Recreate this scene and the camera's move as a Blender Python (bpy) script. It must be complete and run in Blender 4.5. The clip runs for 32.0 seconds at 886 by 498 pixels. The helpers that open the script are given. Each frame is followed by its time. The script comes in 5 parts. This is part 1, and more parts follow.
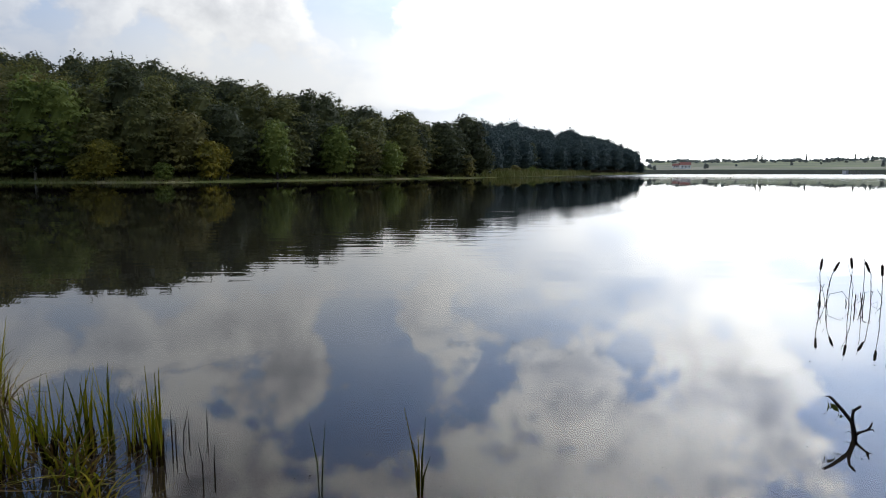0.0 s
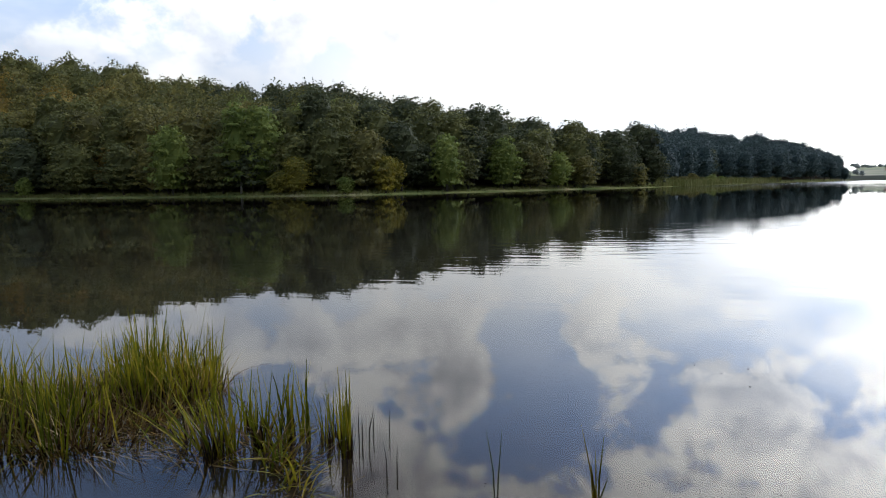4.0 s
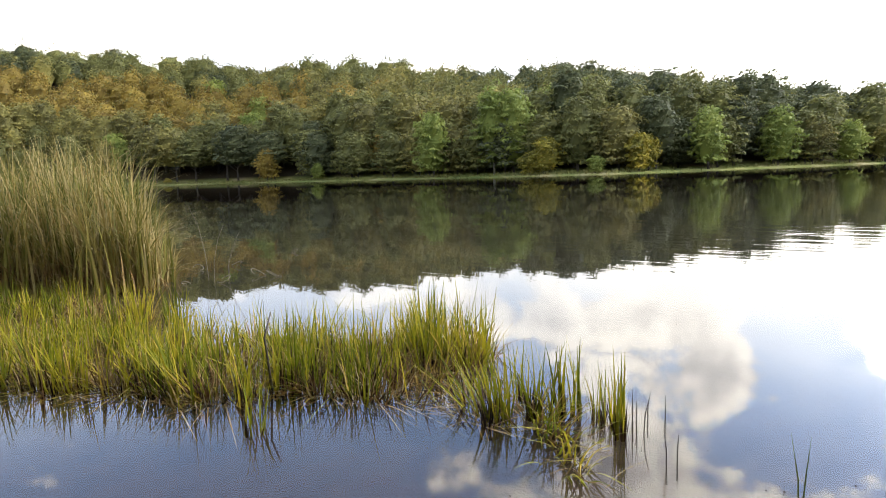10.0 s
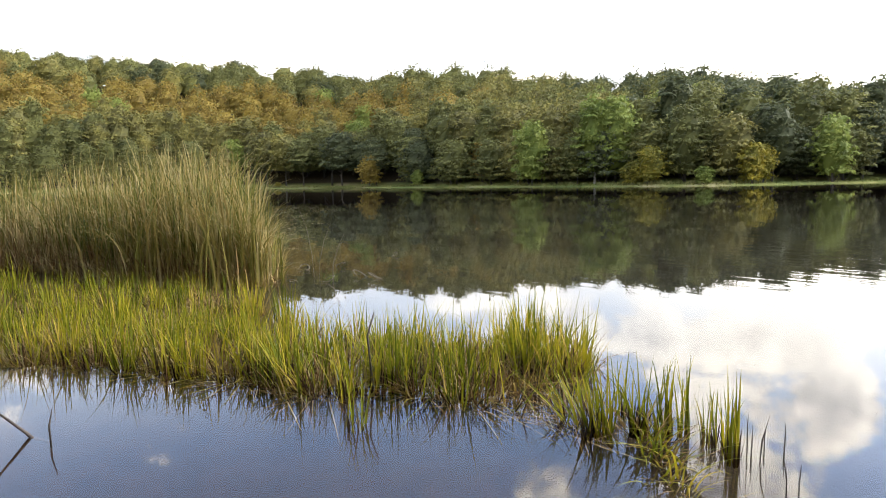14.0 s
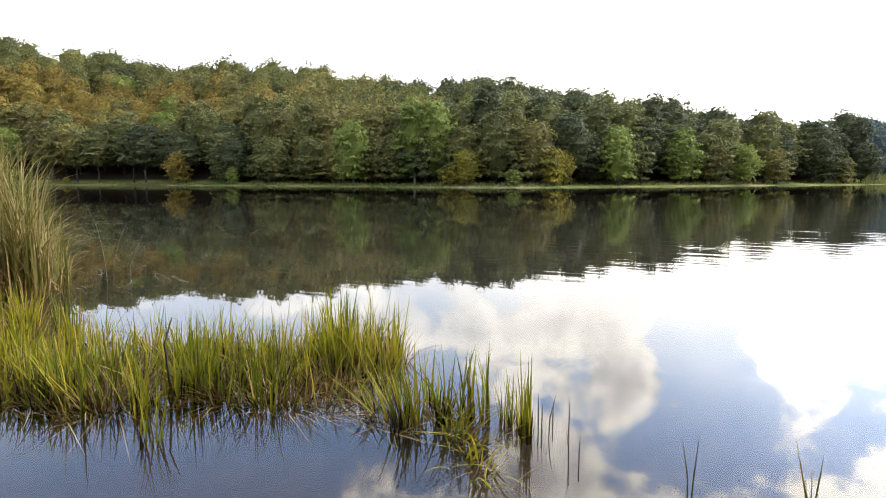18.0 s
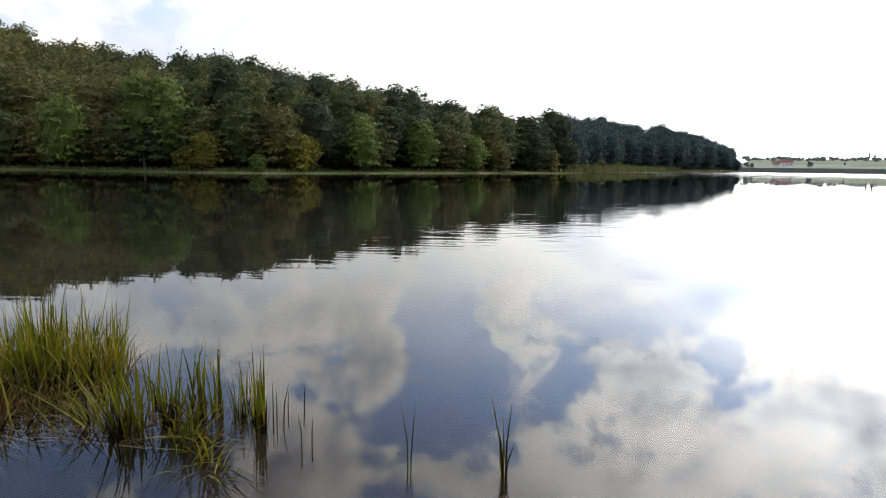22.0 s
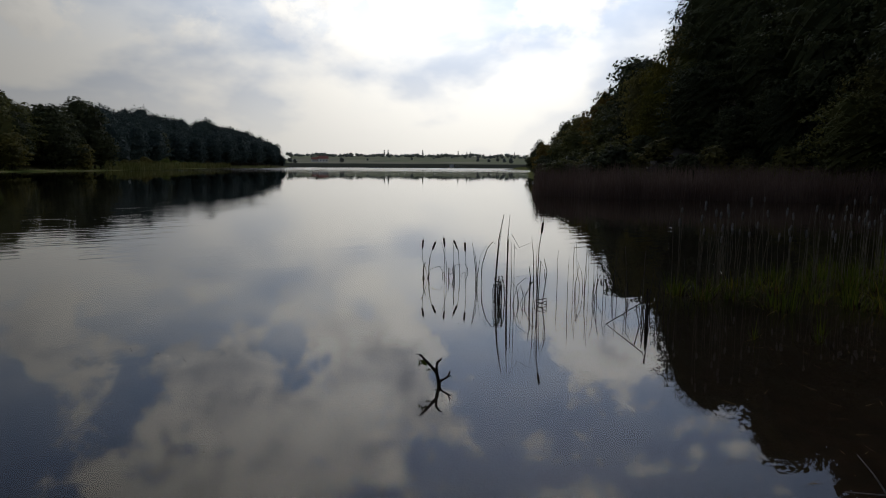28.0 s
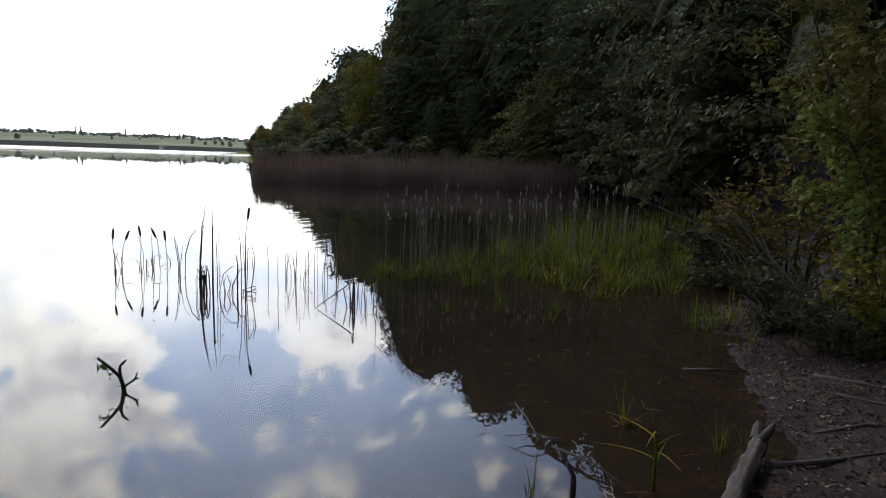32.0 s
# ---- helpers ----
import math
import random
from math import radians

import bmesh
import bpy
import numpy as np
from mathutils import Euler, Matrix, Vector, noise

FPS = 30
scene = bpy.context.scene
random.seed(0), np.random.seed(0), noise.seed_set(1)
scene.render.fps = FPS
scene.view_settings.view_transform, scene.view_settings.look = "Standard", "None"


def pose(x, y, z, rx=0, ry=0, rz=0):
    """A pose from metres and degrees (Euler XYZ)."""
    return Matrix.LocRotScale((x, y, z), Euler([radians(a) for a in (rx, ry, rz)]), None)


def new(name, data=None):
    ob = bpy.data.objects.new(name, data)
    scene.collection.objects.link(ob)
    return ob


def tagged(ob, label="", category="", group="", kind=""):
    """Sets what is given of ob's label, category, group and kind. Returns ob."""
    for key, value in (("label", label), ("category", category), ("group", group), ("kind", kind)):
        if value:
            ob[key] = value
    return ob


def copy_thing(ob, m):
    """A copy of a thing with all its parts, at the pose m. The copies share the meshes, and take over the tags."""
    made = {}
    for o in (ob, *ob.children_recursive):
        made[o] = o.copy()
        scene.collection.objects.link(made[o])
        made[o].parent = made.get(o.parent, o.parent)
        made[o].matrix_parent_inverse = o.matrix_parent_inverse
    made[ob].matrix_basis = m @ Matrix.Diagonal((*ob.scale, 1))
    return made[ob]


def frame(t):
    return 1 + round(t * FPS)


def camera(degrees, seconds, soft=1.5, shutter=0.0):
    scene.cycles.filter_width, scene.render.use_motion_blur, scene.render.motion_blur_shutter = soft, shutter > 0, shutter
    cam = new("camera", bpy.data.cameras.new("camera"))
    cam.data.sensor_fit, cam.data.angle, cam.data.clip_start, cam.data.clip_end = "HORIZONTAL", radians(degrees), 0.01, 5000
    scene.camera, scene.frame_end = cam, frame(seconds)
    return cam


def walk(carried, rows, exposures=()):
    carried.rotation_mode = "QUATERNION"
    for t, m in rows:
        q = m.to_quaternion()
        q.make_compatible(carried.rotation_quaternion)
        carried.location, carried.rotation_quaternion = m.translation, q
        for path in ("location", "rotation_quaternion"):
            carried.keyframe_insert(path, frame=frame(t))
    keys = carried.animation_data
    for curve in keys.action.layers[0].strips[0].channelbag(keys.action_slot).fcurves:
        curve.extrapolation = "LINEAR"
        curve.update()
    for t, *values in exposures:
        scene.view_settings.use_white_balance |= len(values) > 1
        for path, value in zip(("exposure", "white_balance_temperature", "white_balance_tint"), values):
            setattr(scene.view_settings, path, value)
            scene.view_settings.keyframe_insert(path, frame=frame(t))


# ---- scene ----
cam = camera(70.8, 32.0, 1.0)
PATH = [
    (0.0, 0.000, 0.000, 1.800, 82.93, 0.00, -0.00),
    (0.5, -0.014, -0.032, 1.800, 82.76, 0.80, 2.30),
    (1.0, -0.021, -0.048, 1.801, 82.48, 0.76, 4.43),
    (1.5, -0.033, -0.057, 1.802, 82.45, 0.38, 5.99),
    (2.0, -0.042, -0.054, 1.805, 82.73, 0.24, 7.17),
    (2.5, -0.038, -0.030, 1.812, 82.89, 0.40, 8.92),
    (3.0, -0.045, -0.015, 1.824, 83.20, 0.45, 10.55),
    (3.5, -0.061, -0.023, 1.818, 83.74, 0.70, 12.90),
    (5.5, -0.111, -0.076, 1.823, 83.62, 1.03, 21.82),
    (6.0, -0.166, -0.029, 1.800, 83.10, 1.33, 24.76),
    (6.5, -0.154, -0.046, 1.814, 82.77, 1.38, 27.20),
    (7.0, -0.165, -0.047, 1.808, 82.55, 1.69, 29.74),
    (7.5, -0.179, -0.045, 1.804, 82.37, 2.02, 31.93),
    (8.0, -0.198, -0.060, 1.801, 82.30, 1.55, 33.40),
    (8.5, -0.208, -0.079, 1.809, 82.34, 1.71, 34.47),
    (9.0, -0.239, -0.076, 1.804, 82.60, 1.74, 35.91),
    (9.5, -0.252, -0.076, 1.795, 82.55, 2.09, 37.02),
    (10.0, -0.272, -0.099, 1.797, 82.73, 1.93, 37.52),
    (10.5, -0.305, -0.102, 1.791, 83.07, 1.69, 38.87),
    (11.0, -0.311, -0.102, 1.790, 83.14, 1.38, 41.22),
    (11.5, -0.327, -0.086, 1.787, 82.95, 1.46, 42.79),
    (12.0, -0.341, -0.081, 1.779, 83.13, 1.93, 44.81),
    (12.5, -0.327, -0.115, 1.788, 83.40, 1.77, 45.85),
    (13.0, -0.312, -0.142, 1.791, 83.82, 1.10, 46.24),
    (13.5, -0.327, -0.128, 1.786, 83.71, 1.10, 46.67),
    (15.5, -0.287, -0.165, 1.776, 83.27, -0.02, 42.60),
    (16.0, -0.273, -0.153, 1.776, 83.24, -0.24, 40.19),
    (16.5, -0.268, -0.132, 1.761, 83.29, -0.09, 37.70),
    (17.0, -0.262, -0.124, 1.774, 83.23, -0.36, 35.24),
    (17.5, -0.253, -0.088, 1.762, 83.32, -0.34, 32.71),
    (18.0, -0.231, -0.071, 1.765, 83.50, 0.05, 30.29),
    (18.5, -0.208, -0.064, 1.769, 83.50, -0.02, 27.97),
    (19.0, -0.182, -0.062, 1.775, 83.36, 0.11, 25.32),
    (19.5, -0.160, -0.051, 1.772, 83.29, 0.14, 22.67),
    (20.0, -0.140, -0.058, 1.782, 83.15, 0.01, 19.73),
    (20.5, -0.103, -0.077, 1.796, 83.05, 0.03, 15.50),
    (21.0, -0.095, -0.093, 1.801, 82.77, -0.82, 11.92),
    (21.5, -0.074, -0.116, 1.807, 82.46, -0.83, 9.41),
    (22.0, -0.054, -0.127, 1.797, 82.37, -0.75, 7.56),
    (22.5, -0.040, -0.116, 1.811, 82.27, -0.64, 5.54),
    (23.0, -0.031, -0.092, 1.807, 82.05, -0.66, 2.70),
    (23.5, -0.009, -0.084, 1.808, 81.96, -0.85, -0.54),
    (24.0, 0.007, -0.057, 1.801, 81.79, -0.67, -3.75),
    (24.5, 0.032, -0.065, 1.798, 81.79, -0.99, -7.12),
    (26.5, 0.060, -0.182, 1.773, 81.68, -0.79, -18.99),
    (27.0, 0.136, -0.149, 1.779, 82.01, -0.90, -24.10),
    (27.5, 0.203, -0.138, 1.784, 82.16, -0.47, -28.00),
    (28.0, 0.206, -0.171, 1.798, 82.40, -0.35, -31.82),
    (28.5, 0.227, -0.216, 1.794, 82.62, -0.59, -35.38),
    (29.0, 0.273, -0.216, 1.795, 82.53, -1.00, -39.23),
    (29.5, 0.294, -0.242, 1.800, 81.97, -1.45, -42.80),
    (30.0, 0.301, -0.242, 1.790, 81.40, -2.30, -46.41),
    (30.5, 0.318, -0.245, 1.790, 81.30, -2.31, -49.29),
    (31.0, 0.329, -0.266, 1.793, 81.30, -2.22, -51.27),
    (31.5, 0.351, -0.285, 1.789, 81.60, -2.27, -54.07),
    (32.0, 0.380, -0.304, 1.791, 81.61, -1.95, -56.61),
]
walk(cam, [(t, pose(*p)) for t, *p in PATH],
     exposures=[(0, -0.9, 6000, 10), (3.5, -0.55, 6000, 10), (6, 0.25, 6450, 10), (9, 1.12, 6650, 10), (13, 1.28, 6700, 10), (17, 1.25, 6700, 10), (19, 0.75, 6450, 10), (21, 0.08, 6250, 10), (23, -0.58, 6200, 10), (25, -1.25, 6250, 10), (26.5, -2.42, 6350, 10), (28.9, -2.45, 6350, 10), (30.2, -0.9, 6250, 10), (32, -0.8, 6250, 10)])

# ---- sky and sun ----
SUN_AZ, SUN_EL = -39.0, 48.0       # degrees to the left of +y, and up


def bearing(theta, el):
    """A direction by its bearing to the left of +y and its height, in degrees."""
    a, b = radians(theta), radians(el)
    return Vector((-math.sin(a) * math.cos(b), math.cos(a) * math.cos(b), math.sin(b)))


sun_dir = bearing(SUN_AZ, SUN_EL)
sun = new("sun", bpy.data.lights.new("sun", "SUN"))
sun.data.energy, sun.data.angle, sun.data.color = 0.7, radians(14), (1.0, 0.93, 0.82)
sun.matrix_world = Matrix.Translation((0, 0, 60)) @ sun_dir.to_track_quat("Z", "Y").to_matrix().to_4x4()


class Nodes:
    """A short way to write node trees."""

    def __init__(self, tree):
        self.t = tree
        tree.nodes.clear()

    def n(self, kind, ins=None, **props):
        node = self.t.nodes.new(kind)
        for k, v in props.items():
            setattr(node, k, v)
        for k, v in (ins or {}).items():
            if hasattr(v, "is_output"):
                self.t.links.new(v, node.inputs[k])
            else:
                node.inputs[k].default_value = v
        return node

    def math(self, op, a, b=0.0, c=0.0, clamp=False):
        return self.n("ShaderNodeMath", {0: a, 1: b, 2: c}, operation=op, use_clamp=clamp).outputs[0]

    def vmath(self, op, a, b=(0, 0, 0)):
        node = self.n("ShaderNodeVectorMath", {0: a, 1: b}, operation=op)
        return node.outputs["Value" if op in ("DOT_PRODUCT", "LENGTH") else "Vector"]

    def noise(self, vec, scale, detail=4.0, rough=0.55, dist=0.0, out="Fac"):
        return self.n("ShaderNodeTexNoise", {"Vector": vec, "Scale": scale, "Detail": detail, "Roughness": rough, "Distortion": dist}).outputs[out]

    def ramp(self, fac, stops):
        node = self.n("ShaderNodeValToRGB", {0: fac})
        els = node.color_ramp.elements
        while len(els) < len(stops):
            els.new(0.5)
        for e, (p, c) in zip(els, stops):
            e.position, e.color = p, (*c, 1)
        return node.outputs[0]

    def mix(self, fac, a, b, mode="MIX"):
        node = self.n("ShaderNodeMix", {0: fac}, data_type="RGBA", blend_type=mode)
        for k, v in ((6, a), (7, b)):
            if hasattr(v, "is_output"):
                self.t.links.new(v, node.inputs[k])
            else:
                node.inputs[k].default_value = (*v, 1)
        return node.outputs[2]

    def map(self, v, a, b, c=0.0, d=1.0, smooth=False):
        return self.n("ShaderNodeMapRange", {0: v, 1: a, 2: b, 3: c, 4: d}, interpolation_type="SMOOTHSTEP" if smooth else "LINEAR").outputs[0]


# broken cloud over a pale blue sky; the clouds glow towards the hidden sun
world = bpy.data.worlds.new("world")
scene.world = world
world.use_nodes = True
W = Nodes(world.node_tree)
d = W.n("ShaderNodeTexCoord").outputs["Generated"]
sky = W.n("ShaderNodeTexSky", sky_type="NISHITA", sun_disc=False, sun_elevation=radians(SUN_EL), sun_rotation=radians(-SUN_AZ),
          air_density=1.0, dust_density=0.7, ozone_density=1.5).outputs[0]
xyz = W.n("ShaderNodeSeparateXYZ", {0: d})

def sheet_noise(v):
    """Heaped cloud: the same puffs in every direction, torn at their edges."""
    puffs = W.math("MULTIPLY", W.math("SUBTRACT", W.noise(v, 7.6, 8, 0.58, 0.12), 0.5), 2.3)
    return W.math("ADD", W.math("ADD", puffs, 0.70), W.math("MULTIPLY", W.math("SUBTRACT", W.noise(v, 2.6, 2, 0.5), 0.5), 0.5))


# the larger clouds and the gaps between them: bearing, height, breadth in degrees
CLOUDS = ((17, 19.5, 8), (15.5, 17, 6), (19, 16, 7), (13.8, 18.5, 4), (14, 12, 6), (22, 23, 7), (20, 29, 7), (35, 12, 8), (27, 13.5, 8), (-9, 17.5, 7), (-2, 13.5, 6), (-12, 21.5, 6), (-6, 26, 9), (-27, 16, 7),
          (-21, 15, 6), (-23.5, 20, 6), (-17, 25, 6), (-29, 27, 9), (-37, 23.5, 5), (-43.5, 17.5, 6), (-47.5, 16.5, 6), (-55.5, 23, 6), (-45, 29, 7), (-38, 32, 9))
GAPS = ((7.5, 20, 8, 1.3), (7, 15, 5, 0.8), (9, 28, 8, 1.0), (-12, 13.5, 4, 0.5), (-35.5, 14, 7, 0.5), (-42, 21.5, 5, 0.9), (-50, 21, 5, 0.7), (34, 22, 8, 0.8), (50, 23, 12, 1.3), (64, 22, 14, 1.6), (80, 24, 16, 1.6))
low_sky = W.vmath("MULTIPLY", d, (1.0, 1.0, 1.25))
heap = sheet_noise(low_sky)
field_sum = W.n("ShaderNodeValue").outputs[0]
for th, el, rad, amount in [(*c, 1.0) for c in CLOUDS] + [(a, b, c, -k) for a, b, c, k in GAPS]:
    gap = W.vmath("LENGTH", W.vmath("SUBTRACT", d, tuple(bearing(th, el))))
    field_sum = W.math("ADD", field_sum, W.map(gap, radians(rad) * 1.25, 0.0, 0.0, 0.17 * amount, True))
dens = W.math("ADD", heap, W.math("MINIMUM", field_sum, 0.23))
dens = W.math("SUBTRACT", dens, W.map(xyz.outputs[2], 0.46, 0.66, 0.0, 0.16, True))
cover = W.map(dens, 0.62, 0.90, 0.0, 1.0, True)
sunward = W.map(W.vmath("DOT_PRODUCT", d, tuple(sun_dir)), 0.2, 0.97, 0.03, 0.14)
cover = W.math("MAXIMUM", cover, sunward)
low = W.map(xyz.outputs[2], 0.12, 0.40, 0.97, 0.0, True)
bank = W.map(W.noise(W.vmath("MULTIPLY", d, (1.0, 1.0, 2.2)), 3.6, 5, 0.5, 0.1), 0.40, 0.60, 0.0, 1.0, True)
bank = W.math("MAXIMUM", bank, W.map(W.vmath("LENGTH", W.vmath("SUBTRACT", d, tuple(bearing(16, 10.5)))), 0.34, 0.08, 0.0, 0.9, True))
bank = W.math("MAXIMUM", bank, W.map(xyz.outputs[2], 0.03, 0.16, 0.85, 0.0, True))
glow = W.math("POWER", W.math("MAXIMUM", W.vmath("DOT_PRODUCT", d, tuple(bearing(-38, 27))), 0.0), 8.0)
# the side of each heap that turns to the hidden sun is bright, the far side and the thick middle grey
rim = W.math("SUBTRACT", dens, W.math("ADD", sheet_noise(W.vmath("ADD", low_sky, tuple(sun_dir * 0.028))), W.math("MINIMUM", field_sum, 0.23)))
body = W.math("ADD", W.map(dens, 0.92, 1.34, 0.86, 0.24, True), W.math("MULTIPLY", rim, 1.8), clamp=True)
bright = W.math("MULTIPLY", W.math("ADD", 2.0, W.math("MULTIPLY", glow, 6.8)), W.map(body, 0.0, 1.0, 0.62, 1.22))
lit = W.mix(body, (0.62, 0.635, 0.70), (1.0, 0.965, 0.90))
haze_level = W.math("ADD", 1.5, W.math("MULTIPLY", glow, 8.0))
grey = W.n("ShaderNodeCombineColor", {0: bright, 1: bright, 2: bright}).outputs[0]
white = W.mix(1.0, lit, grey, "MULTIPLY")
veil = W.mix(1.0, W.mix(bank, (0.58, 0.62, 0.69), (1.0, 0.96, 0.88)), W.n("ShaderNodeCombineColor", {0: haze_level, 1: haze_level, 2: haze_level}).outputs[0], "MULTIPLY")
near_sun = W.math("ADD", 1.0, W.math("MULTIPLY", glow, 1.6))
blue = W.mix(1.0, W.mix(1.0, sky, (0.278, 0.288, 0.308), "MULTIPLY"), W.n("ShaderNodeCombineColor", {0: near_sun, 1: near_sun, 2: near_sun}).outputs[0], "MULTIPLY")
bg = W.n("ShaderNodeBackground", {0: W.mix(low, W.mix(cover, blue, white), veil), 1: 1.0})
W.n("ShaderNodeOutputWorld", {0: bg.outputs[0]})


# ---- materials ----
def material(name):
    m = bpy.data.materials.new(name)
    m.use_nodes = True
    return m, Nodes(m.node_tree)


def leaf_material(name, stops, through_light=0.3, rough=0.6, patch_scale=0.35, spread=1.0, single=0.34, own=0.25):
    """Foliage: each leaf takes its own tone, each plant another, with some light coming through."""
    m, N = material(name)
    isle = N.n("ShaderNodeNewGeometry").outputs["Random Per Island"]
    plant = N.n("ShaderNodeObjectInfo").outputs["Random"]
    pos = N.n("ShaderNodeTexCoord").outputs["Object"]
    patch = N.noise(pos, patch_scale, 2)
    f = N.math("ADD", N.math("MULTIPLY", isle, single), N.math("ADD", N.math("MULTIPLY", plant, own), N.math("MULTIPLY", N.math("SUBTRACT", patch, 0.38), spread)), clamp=True)
    col = N.ramp(f, stops)
    dif = N.n("ShaderNodeBsdfPrincipled", {"Base Color": col, "Roughness": rough})
    dif.inputs["Specular IOR Level"].default_value = 0.08
    tr = N.n("ShaderNodeBsdfTranslucent", {0: col})
    mixed = N.n("ShaderNodeMixShader", {0: through_light, 1: dif.outputs[0], 2: tr.outputs[0]})
    N.n("ShaderNodeOutputMaterial", {0: mixed.outputs[0]})
    return m


LEAF = {
    "green": leaf_material("leaves_green", [(0.0, (0.057, 0.062, 0.022)), (0.5, (0.138, 0.136, 0.042)), (1.0, (0.260, 0.236, 0.062))]),
    "dark": leaf_material("leaves_dark_green", [(0.0, (0.034, 0.038, 0.019)), (0.5, (0.082, 0.090, 0.038)), (1.0, (0.148, 0.152, 0.060))]),
    "olive": leaf_material("leaves_olive", [(0.0, (0.067, 0.067, 0.030)), (0.5, (0.190, 0.166, 0.046)), (1.0, (0.320, 0.265, 0.062))]),
    "rust": leaf_material("leaves_rust", [(0.0, (0.090, 0.060, 0.018)), (0.5, (0.225, 0.160, 0.034)), (1.0, (0.37, 0.260, 0.048))]),
    "yellow": leaf_material("leaves_yellow", [(0.0, (0.085, 0.085, 0.02)), (0.4, (0.19, 0.165, 0.026)), (0.8, (0.33, 0.25, 0.03)), (1.0, (0.46, 0.33, 0.04))]),
    "lime": leaf_material("leaves_light_green", [(0.0, (0.095, 0.125, 0.026)), (0.5, (0.195, 0.222, 0.048)), (1.0, (0.30, 0.32, 0.078))]),
    # ridge leaves: the blue of distant haze is put into their colour
    "far": leaf_material("leaves_haze_blue", [(0.0, (0.037, 0.056, 0.051)), (0.5, (0.059, 0.084, 0.074)), (1.0, (0.086, 0.112, 0.093))]),
    # leaves beyond the dam: colour lightened to imitate haze over the distance
    "pale": leaf_material("leaves_haze_paled", [(0.0, (0.25, 0.26, 0.235)), (0.5, (0.30, 0.315, 0.28)), (1.0, (0.35, 0.36, 0.315))], 0.5),
}
SEDGE = leaf_material("sedge_green", [(0.0, (0.036, 0.044, 0.006)), (0.3, (0.095, 0.112, 0.010)), (0.55, (0.200, 0.205, 0.012)), (0.8, (0.37, 0.300, 0.020)), (1.0, (0.46, 0.31, 0.06))], 0.40, 0.5, 1.6, 0.8, 0.40, 0.55)
SEDGE_DRY = leaf_material("sedge_dry", [(0.0, (0.045, 0.024, 0.012)), (0.4, (0.14, 0.075, 0.028)), (0.7, (0.26, 0.17, 0.06)), (1.0, (0.46, 0.36, 0.17))], 0.2, 0.6, 2.0, 1.0, 0.7)
SHEATH = leaf_material("sedge_dead_sheath", [(0.0, (0.012, 0.008, 0.005)), (0.5, (0.035, 0.022, 0.013)), (1.0, (0.09, 0.055, 0.028))], 0.1, 0.7, 2.0, 1.0, 0.6)
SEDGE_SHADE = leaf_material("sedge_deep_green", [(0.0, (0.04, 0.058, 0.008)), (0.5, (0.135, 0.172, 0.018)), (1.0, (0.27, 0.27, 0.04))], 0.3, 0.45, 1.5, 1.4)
REED = leaf_material("reed_leaves", [(0.0, (0.036, 0.042, 0.010)), (0.35, (0.085, 0.098, 0.018)), (0.62, (0.165, 0.150, 0.032)), (0.82, (0.27, 0.19, 0.055)), (1.0, (0.42, 0.33, 0.14))], 0.35, 0.5, 0.4, 1.3, 0.8)
REED_BROWN = leaf_material("reed_brown", [(0.0, (0.075, 0.048, 0.038)), (0.5, (0.18, 0.122, 0.094)), (1.0, (0.34, 0.25, 0.19))], 0.2, 0.6, 0.3)
GRASS = leaf_material("bank_grass", [(0.0, (0.07, 0.09, 0.02)), (0.5, (0.16, 0.16, 0.045)), (1.0, (0.30, 0.25, 0.11))], 0.25, 0.6, 0.12)
LITTER = leaf_material("leaf_litter", [(0.0, (0.02, 0.013, 0.009)), (0.5, (0.085, 0.052, 0.035)), (0.8, (0.17, 0.115, 0.08)), (1.0, (0.36, 0.28, 0.22))], 0.1, 0.7, 2.0, 1.0, 0.7)


def plain(name, dark, light, scale=3.0, rough=0.85, bump=0.3, detail=6, size=0.02, along=1.0):
    m, N = material(name)
    pos = N.n("ShaderNodeMapping", {0: N.n("ShaderNodeTexCoord").outputs["Object"], 3: (along, 1, 1)}).outputs[0]
    a, b = N.noise(pos, scale, detail, 0.6), N.noise(pos, scale * 9, 4, 0.6)
    f = N.math("ADD", N.math("MULTIPLY", a, 0.6), N.math("MULTIPLY", b, 0.4))
    col = N.ramp(N.map(f, 0.35, 0.65), [(0, dark), (1, light)])
    bmp = N.n("ShaderNodeBump", {"Strength": bump, "Distance": size, "Height": f}).outputs[0]
    p = N.n("ShaderNodeBsdfPrincipled", {"Base Color": col, "Roughness": rough, "Normal": bmp})
    N.n("ShaderNodeOutputMaterial", {0: p.outputs[0]})
    return m


BARK = plain("bark", (0.025, 0.02, 0.016), (0.075, 0.062, 0.05), 4.0)
BARK_PALE = plain("pale_bark", (0.2, 0.19, 0.17), (0.4, 0.38, 0.34), 4.0)
DEADWOOD = plain("dead_wood", (0.03, 0.022, 0.016), (0.10, 0.078, 0.058), 14.0, 0.8, 0.6, 6, 0.006)
WOOD_GREY = plain("weathered_wood", (0.12, 0.10, 0.085), (0.34, 0.30, 0.26), 10.0, 0.8, 0.7, 6, 0.01)
WOOD_OLD = plain("old_log_wood", (0.02, 0.016, 0.013), (0.24, 0.185, 0.135), 22.0, 0.9, 1.0, 8, 0.03, 0.12)
STEM_DARK = plain("dead_reed_stem", (0.03, 0.022, 0.016), (0.09, 0.07, 0.05), 12.0, 0.6)
STEM_TAN = plain("dry_reed_stem", (0.12, 0.095, 0.06), (0.28, 0.23, 0.15), 12.0, 0.6)
HEAD = plain("cattail_head", (0.035, 0.02, 0.012), (0.085, 0.05, 0.03), 40.0, 0.95, 0.8, 4, 0.004)
